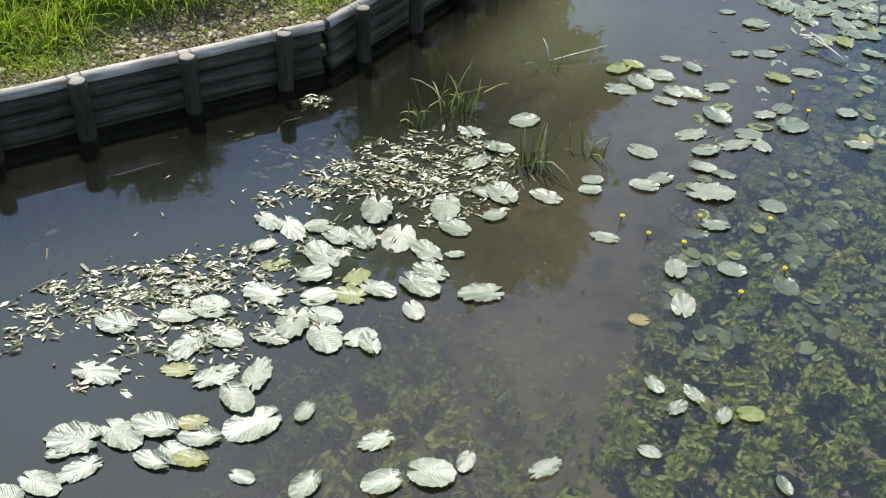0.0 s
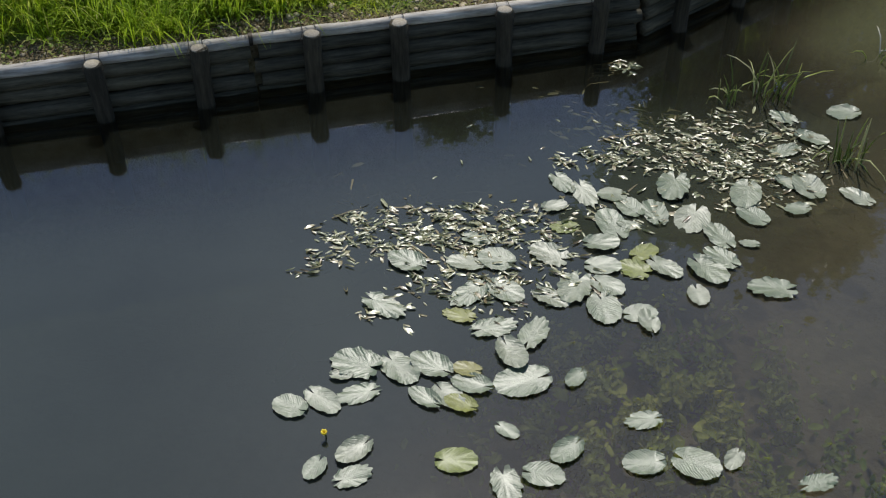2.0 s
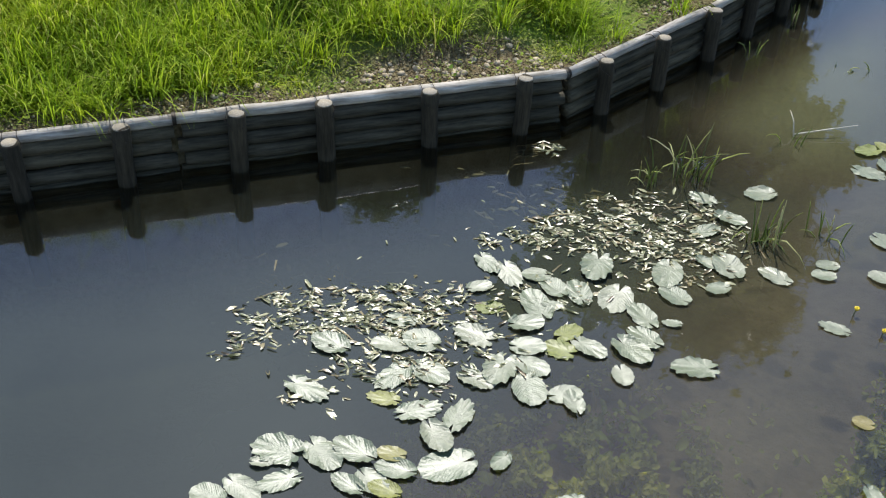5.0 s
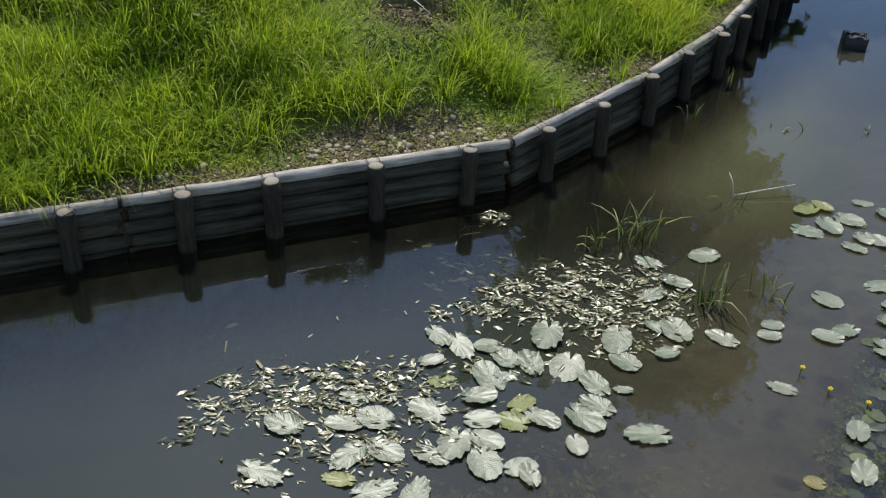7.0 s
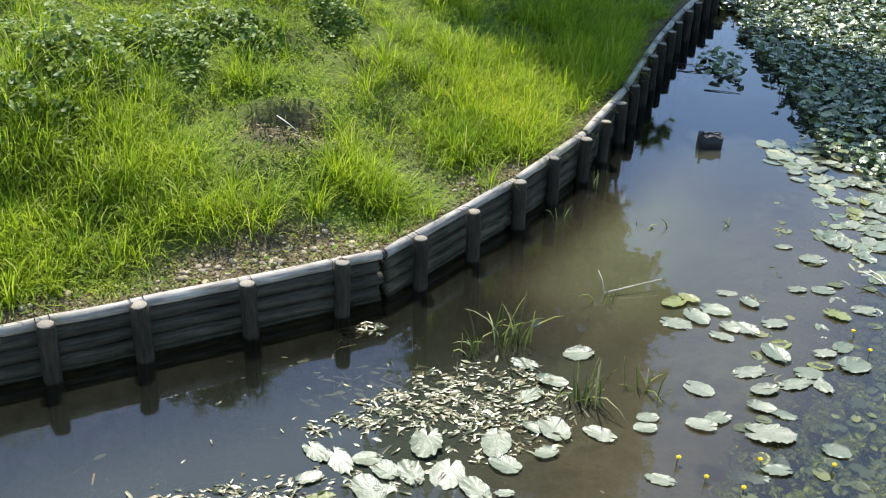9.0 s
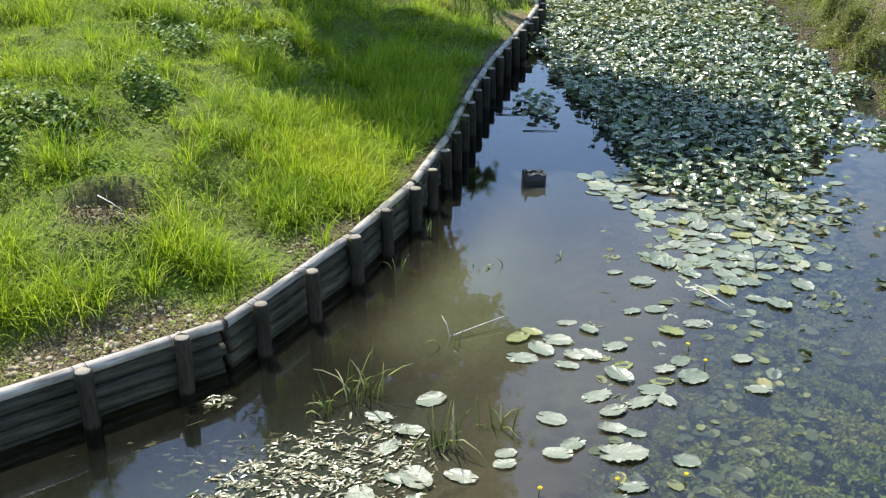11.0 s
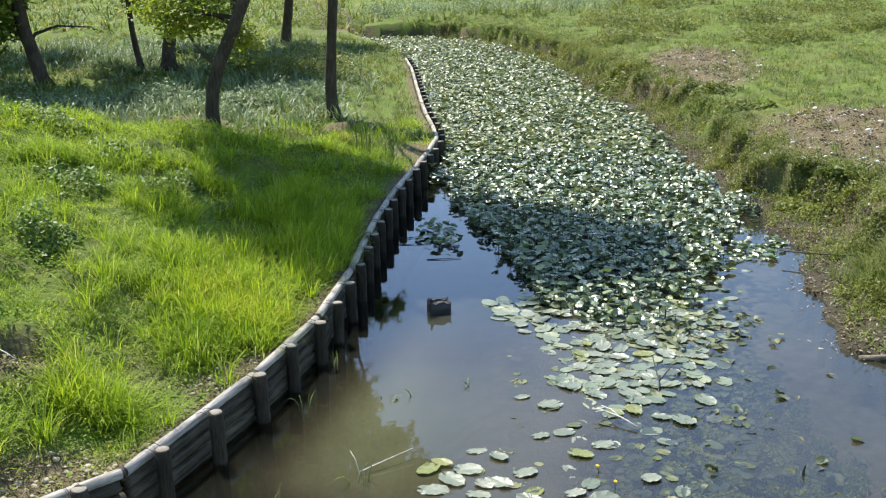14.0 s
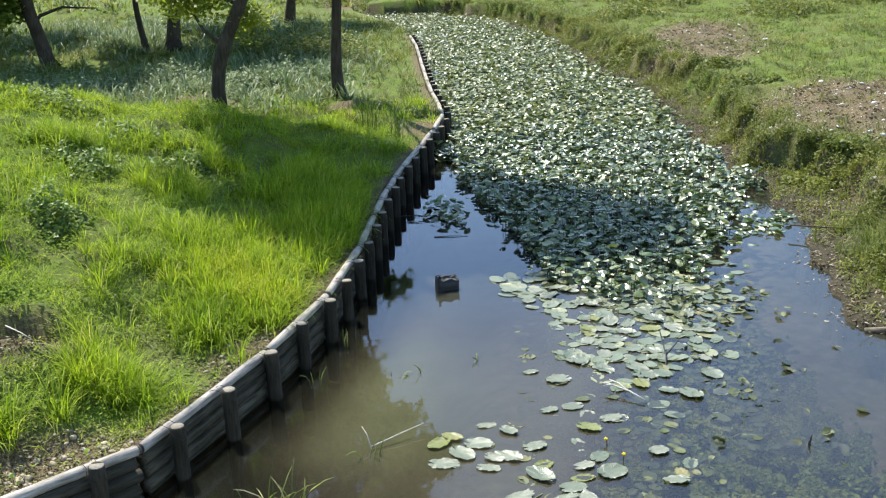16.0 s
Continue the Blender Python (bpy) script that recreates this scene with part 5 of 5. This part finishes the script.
tree("tree with low sunlit yellow-green foliage", [(-3.3, 33.5, 0), (-3.2, 33.5, 1.0), (-2.9, 33.5, 2.2), (-2.6, 33.8, 9.0)], 0.21,
     [((-1.9, 32.4, 5.6), (1.9, 1.5, 1.3), 6600), ((-3.0, 33.6, 7.4), (2.4, 2.2, 1.8), 8200), ((-1.2, 34.4, 3.9), (1.3, 1.2, 0.8), 2600), ((-4.6, 34.6, 5.6), (1.8, 1.8, 1.2), 5200)], 0.17, 13,
     [[(-3.0, 33.5, 1.9), (-3.5, 33.4, 2.3), (-4.0, 33.3, 2.5)], [(-2.95, 33.5, 2.2), (-3.3, 33.1, 2.7), (-3.9, 32.8, 3.0)], [(-2.9, 33.5, 2.3), (-2.5, 33.2, 2.7), (-2.1, 33.0, 2.6)], [(-2.9, 33.6, 2.4), (-3.4, 33.9, 3.0), (-4.4, 33.9, 3.1)], [(-2.9, 33.5, 2.5), (-2.9, 33.0, 3.1), (-3.2, 32.5, 2.9)]], 3400)
tree("bushy shaded tree with low branches", [(-8.2, 31.0, 0), (-8.3, 31.0, 4.0)], 0.12, [((-8.1, 31.0, 2.4), (1.3, 1.2, 0.9), 4200), ((-8.8, 31.4, 3.6), (1.4, 1.4, 1.0), 3000)], 0.14, 22)
tree("far dark tree beyond the grassy point", [(0.2, 41.0, 0), (0.5, 41.0, 2.0), (0.8, 41.3, 7.0)], 0.2, [((0.7, 41.2, 5.2), (1.7, 1.7, 1.6), 2600)], 0.22, 15)
tree("far slender tree beyond the meadow", [(-1.4, 39.0, 0), (-1.5, 39.0, 2.0), (-1.9, 39.3, 9.5)], 0.15, [((-1.8, 39.2, 6.0), (2.4, 2.0, 1.9), 8200), ((-2.6, 38.6, 3.8), (1.4, 1.2, 0.7), 1800), ((-2.0, 36.0, 6.3), (1.6, 1.4, 1.0), 4600)], 0.2, 16)
tree("broad tree shading the meadow", [(-11.5, 38.5, 0), (-11.2, 38.6, 9.5)], 0.25, [((-12.5, 38.0, 5.4), (2.8, 2.2, 1.6), 5200), ((-9.8, 38.6, 6.2), (2.6, 2.2, 1.6), 4800), ((-11.4, 38.6, 8.4), (2.6, 2.4, 1.6), 4200)], 0.24, 23)
tree("tall tree whose square crown shows in the water", [(-10.6, 28.3, 0), (-10.4, 28.5, 15.0)], 0.32, [((-11.6, 28.3, 14.5), (1.4, 1.4, 1.5), 3000), ((-9.8, 28.3, 14.7), (1.2, 1.2, 1.6), 2600), ((-10.2, 28.3, 11.6), (1.8, 1.6, 1.6), 2200)], 0.26, 19)


# ---- reeds, flowers and floating bits ----
def reed_clump(x, y, blades, height, spread, label, seed, lean=0.35):
    r = random.Random(seed)
    root = new("reed_clump")
    root.location = (x, y, 0)
    tagged(root, label, "reeds", "reed clumps in the water")
    for k in range(blades):
        q, h = r.uniform(0, 6.28), height * r.uniform(0.5, 1.1)
        t = min(1.5, abs(r.gauss(lean, 0.45)))
        bx, by = r.gauss(0, spread), r.gauss(0, spread * 0.7)
        pts = [(bx + math.cos(q) * math.sin(t * f) * h * f, by + math.sin(q) * math.sin(t * f) * h * f, -0.06 + (h + 0.06) * f * math.cos(t * f)) for f in (0, 0.3, 0.6, 0.85, 1)]
        part("blade", tube(pts, [0.004, 0.0058, 0.0052, 0.0038, 0.001], 4), MAT_REED, root)
    return root


reed_clump(0.04, 7.42, 20, 0.42, 0.11, "green and dry reed blades standing in the pond", 1, 0.45)
reed_clump(-0.26, 7.26, 12, 0.22, 0.08, "short green reed shoots in the pond", 2, 0.5)
reed_clump(0.61, 6.72, 20, 0.36, 0.05, "bright green reed tuft among lily pads", 3, 0.25)
reed_clump(1.01, 6.95, 9, 0.26, 0.07, "small broken reed clump in the pond", 4, 0.35)
reed_clump(0.74, 8.2, 4, 0.24, 0.04, "few dry reed stems in the pond", 5, 0.7)
reed_clump(0.66, 10.7, 5, 0.16, 0.03, "yellowish reed shoot by the log wall", 6, 0.3)
reed_clump(0.30, 9.78, 4, 0.2, 0.05, "thin pale reed stems by the log wall", 7, 0.6)
reed_clump(1.9, 9.9, 3, 0.14, 0.03, "thin pale reed stems in open water", 8, 0.6)
reed_clump(1.25, 9.75, 6, 0.16, 0.09, "pale drowned reed leaves in open water", 9, 1.25)
reed_clump(1.55, 19.6, 40, 0.7, 0.14, "tall green reeds on the bank", 10, 0.2).location.z = float(ground_z(1.55, 19.6))
reed_clump(2.15, 19.3, 14, 0.6, 0.14, "dry straw-coloured reeds on the bank", 11, 0.25).location.z = float(ground_z(2.15, 19.3))

wq, wf = nr.uniform(0, 6.28, 40), np.sqrt(nr.random(40))
weed = np.stack([-1.08 + 0.12 * wf * np.cos(wq), 7.37 + 0.09 * wf * np.sin(wq), nr.uniform(0.004, 0.035, 40)], -1)
stuff("floating_weed", MAT_POND, OVAL, weed, nr.uniform(0, 6.28, 40), nr.normal(0, 0.35, 40), np.full((40, 3), 0.07), 31, "small pale floating weed near the log wall", "pondweed", nr.normal(0, 0.4, 40))
wl = nr.uniform(0.12, 0.3, 26)
stuff("weed_stems", MAT_STRAND, SHORT_BLADES, np.stack([-1.14 - 0.05 * nr.random(26), 7.34 + 0.05 * nr.normal(0, 1, 26), nr.uniform(-0.02, 0.006, 26)], -1), nr.normal(3.35, 0.3, 26), nr.normal(1.5, 0.06, 26), np.stack([wl, np.full(26, 0.008), wl], -1), 32, "brown drowned stems trailing from the floating weed", "pondweed")


def flower(x, y, h, seed):
    r = random.Random(seed)
    root = new("pond_lily_flower")
    root.location = (x, y, 0)
    tagged(root, "small yellow pond lily flower on a stalk", "flower", "yellow pond lily flowers")
    tip = (r.uniform(-0.02, 0.02), r.uniform(-0.02, 0.02), h)
    part("stalk", tube([(0, 0, -0.1), (tip[0] * 0.4, tip[1] * 0.4, h * 0.5), tip], [0.005, 0.0045, 0.004], 6), MAT_STEM, root)
    for k in range(5):
        q = 2 * math.pi * k / 5
        bm = bmesh.new()
        bmesh.ops.create_icosphere(bm, subdivisions=1, radius=0.0115)
        bmesh.ops.scale(bm, vec=(0.55, 1.0, 1.15), verts=bm.verts)
        ob = part("petal", bm, MAT_FLOWER, root)
        ob.matrix_basis = Matrix.Translation(Vector(tip) + Vector((math.cos(q) * 0.010, math.sin(q) * 0.010, 0.006))) @ Euler((0, radians(22), q)).to_matrix().to_4x4()
    return root


for k, (x, y, h) in enumerate(((1.19, 6.1, 0.08), (1.75, 6.17, 0.08), (2.2, 6.21, 0.06), (2.23, 5.69, 0.06), (1.91, 5.44, 0.05), (2.77, 7.72, 0.08), (1.36, 5.95, 0.05), (-1.69, 3.33, 0.07), (2.72, 8.0, 0.07), (1.6, 5.9, 0.05))):
    flower(x, y, h * 0.6, k)


def crate(x, y, turn):
    """A dark waterlogged block of boards with a torn upper edge."""
    r = random.Random(8)
    root = new("wooden_box")
    root.matrix_basis = pose(x, y, 0, 3, 2, turn)
    tagged(root, "small dark broken wooden box standing in the water", "box")
    for k, (dx, dy, w, rot) in enumerate(((0, -0.07, 0.26, 0), (0, 0.07, 0.26, 180), (-0.118, 0, 0.14, 270), (0.118, 0, 0.14, 90))):
        bm = bmesh.new()
        n = 9
        front, back = [], []
        for i in range(n):
            px = -w / 2 + w * i / (n - 1)
            top = 0.135 + 0.012 * math.cos(i * 1.3 + k) + r.uniform(-0.008, 0.008) + (0.035 if (i == 0 and k == 0) or (i == n - 1 and k == 2) else 0) + (0.02 if i == n - 1 and k == 0 else 0)
            front.append((bm.verts.new((px, -0.012, -0.25)), bm.verts.new((px, -0.014, 0.05)), bm.verts.new((px, -0.012 + r.uniform(-0.004, 0.004), top))))
            back.append((bm.verts.new((px, 0.012, -0.25)), bm.verts.new((px, 0.012, 0.05)), bm.verts.new((px, 0.012, top - 0.006))))
        for i in range(n - 1):
            for j in (0, 1):
                bm.faces.new((front[i][j], front[i + 1][j], front[i + 1][j + 1], front[i][j + 1]))
                bm.faces.new((back[i][j], back[i][j + 1], back[i + 1][j + 1], back[i + 1][j]))
            bm.faces.new((front[i][2], front[i + 1][2], back[i + 1][2], back[i][2]))
        bmesh.ops.recalc_face_normals(bm, faces=bm.faces)
        ob = part("side_board", bm, MAT_CRATE, root)
        ob.matrix_basis = pose(dx, dy, 0, 0, 0, rot)
    bm = bmesh.new()
    bmesh.ops.create_grid(bm, x_segments=8, y_segments=5, size=1)
    for v in bm.verts:
        v.co = (v.co.x * 0.112, v.co.y * 0.062, 0.108 + r.uniform(-0.012, 0.014))
    part("silted_top", bm, MAT_CRATE, root, "dark silt filling the box")
    for px, top in ((-0.1, 0.14), (0.02, 0.128), (0.09, 0.136)):
        part("splinter", tube([(px - 0.035, 0.066, top), (px, 0.068, top + 0.006), (px + 0.04, 0.066, top)], [0.004, 0.007, 0.004], 5, 0.2, r), MAT_CRATE_RIM, root, "pale splintered upper edge")
    return root


crate(1.95, 12.12, 8).scale = (0.98, 0.95, 1.05)


def branch(name, start, ends, radius, mat, label):
    root = new(name)
    root.location = start
    tagged(root, label, "branch")
    for k, pts in enumerate(ends):
        part("stem" if k == 0 else "side_twig", tube([Vector(p) for p in pts], [radius * (1 - 0.6 * i / (len(pts) - 1)) for i in range(len(pts))], 6), mat, root)


branch("twig", (3.16, 8.85, 0.03), [[(0.12, -0.16, 0), (0.02, 0.0, 0.03), (-0.12, 0.14, 0.05), (-0.2, 0.2, 0.05)], [(0.0, 0.02, 0.03), (-0.03, 0.16, 0.04), (-0.1, 0.24, 0.05)], [(-0.1, 0.12, 0.05), (-0.2, 0.1, 0.06)]], 0.011, MAT_TWIG, "bleached forked twig lying on lily pads")
branch("sunken_branch", (3.9, 9.9, 0.0), [[(-0.25, -0.75, -0.1), (-0.1, -0.3, 0.05), (-0.05, 0.05, 0.18)], [(-0.1, -0.3, 0.05), (0.1, -0.1, 0.1)]], 0.012, MAT_CRATE, "dark thin branch sticking out of the water")
branch("dry_reed", (0.98, 8.42, 0.03), [[(-0.24, -0.12, 0.0), (0, 0, 0.03), (0.24, 0.13, 0.05)], [(-0.24, -0.12, -0.05), (-0.27, -0.05, 0.08), (-0.31, 0.02, 0.13)]], 0.006, MAT_TWIG, "pale dry reed stalk lying on the water")
branch("stub", (4.37, 7.68, 0.0), [[(0, 0, -0.2), (0.0, 0, 0.02), (0.015, 0, 0.09)]], 0.016, MAT_CRATE, "short dark stick poking out of the water")
branch("fallen_stick", (7.35, 12.9, 0.14), [[(-0.5, 0.35, 0), (0, 0, 0.02), (0.5, -0.28, 0.05)]], 0.012, MAT_BARK, "dark fallen stick on the muddy shore")
branch("driftwood", (6.4, 9.75, 0.025), [[(-0.32, 0.12, -0.02), (-0.1, 0, 0.03), (0.15, 0.03, 0.02), (0.35, -0.06, 0.0)]], 0.034, MAT_MUDDY, "muddy driftwood log on the shoreline")
for x, y in ((2.0, 15.0), (1.95, 15.35), (2.3, 14.2)):
    branch("floating_stick", (x, y, 0.004), [[(-0.22, 0.02, 0), (0, 0.0, 0.008), (0.25, -0.03, 0)]], 0.008, MAT_CRATE, "thin dark stick floating on the water")


# ---- stones ----
def stone_mesh(seed, mat):
    r = random.Random(seed)
    bm = bmesh.new()
    bmesh.ops.create_icosphere(bm, subdivisions=2, radius=0.5)
    for v in bm.verts:
        v.co *= 1 + r.uniform(-0.09, 0.09)
        v.co.z *= 0.62
        v.co.y *= 0.8
    me = bpy.data.meshes.new("stone")
    bm.to_mesh(me)
    bm.free()
    for p in me.polygons:
        p.use_smooth = True
    me.materials.append(mat)
    return me


stones = [stone_mesh(k, MAT_STONE) for k in range(5)]
white_stones = [stone_mesh(k + 7, MAT_PALE_STONE) for k in range(5)]
st = random.Random(17)
made = 0
while made < 299:
    if made < 60:
        x = st.gauss(-2.0, 0.5)
        y = 7.62 + 0.68 * (x + 2.0) + st.gauss(0, 0.16)
        size = st.uniform(0.028, 0.085)
        label = "pale rounded stone in the bare soil"
    elif made < 150:
        s, d = st.uniform(3.6, 12.0), abs(st.gauss(0.28, 0.2)) + 0.12
        p, way, side = on_wall(s)
        x, y = p.x - side.x * d, p.y - side.y * d
        size = st.uniform(0.018, 0.05) * st.uniform(0.7, 1.5)
        label = "pale rounded stone in the bare soil"
    else:
        x, y = st.uniform(7.0, 15.0), st.uniform(10.0, 30.0)
        size = st.uniform(0.05, 0.15) * st.uniform(0.5, 1.0)
        label = "white flat stone on the bare bank"
    if float(soil_amount(x, y)) < st.uniform(0.2, 0.8) or float(ground_z(x, y)) < 0.1:
        continue
    ob = mesh_part("stone", (stones if made < 150 else white_stones)[st.randrange(5)], MAT_STONE)
    ob.matrix_basis = pose(x, y, float(ground_z(x, y)) + size * 0.1, st.uniform(-15, 15), st.uniform(-15, 15), st.uniform(0, 360)) @ Matrix.Diagonal((size, size, size * 0.9, 1))
    tagged(ob, label, "stone", "stones on the banks")
    made += 1
branch("dead_branch", (-2.22, 9.1, float(ground_z(-2.22, 9.1)) + 0.04), [[(-0.1, 0.12, 0.06), (0.05, 0.0, 0.03), (0.16, -0.1, 0.0)]], 0.006, MAT_TWIG, "pale dry stick beside the burrow")
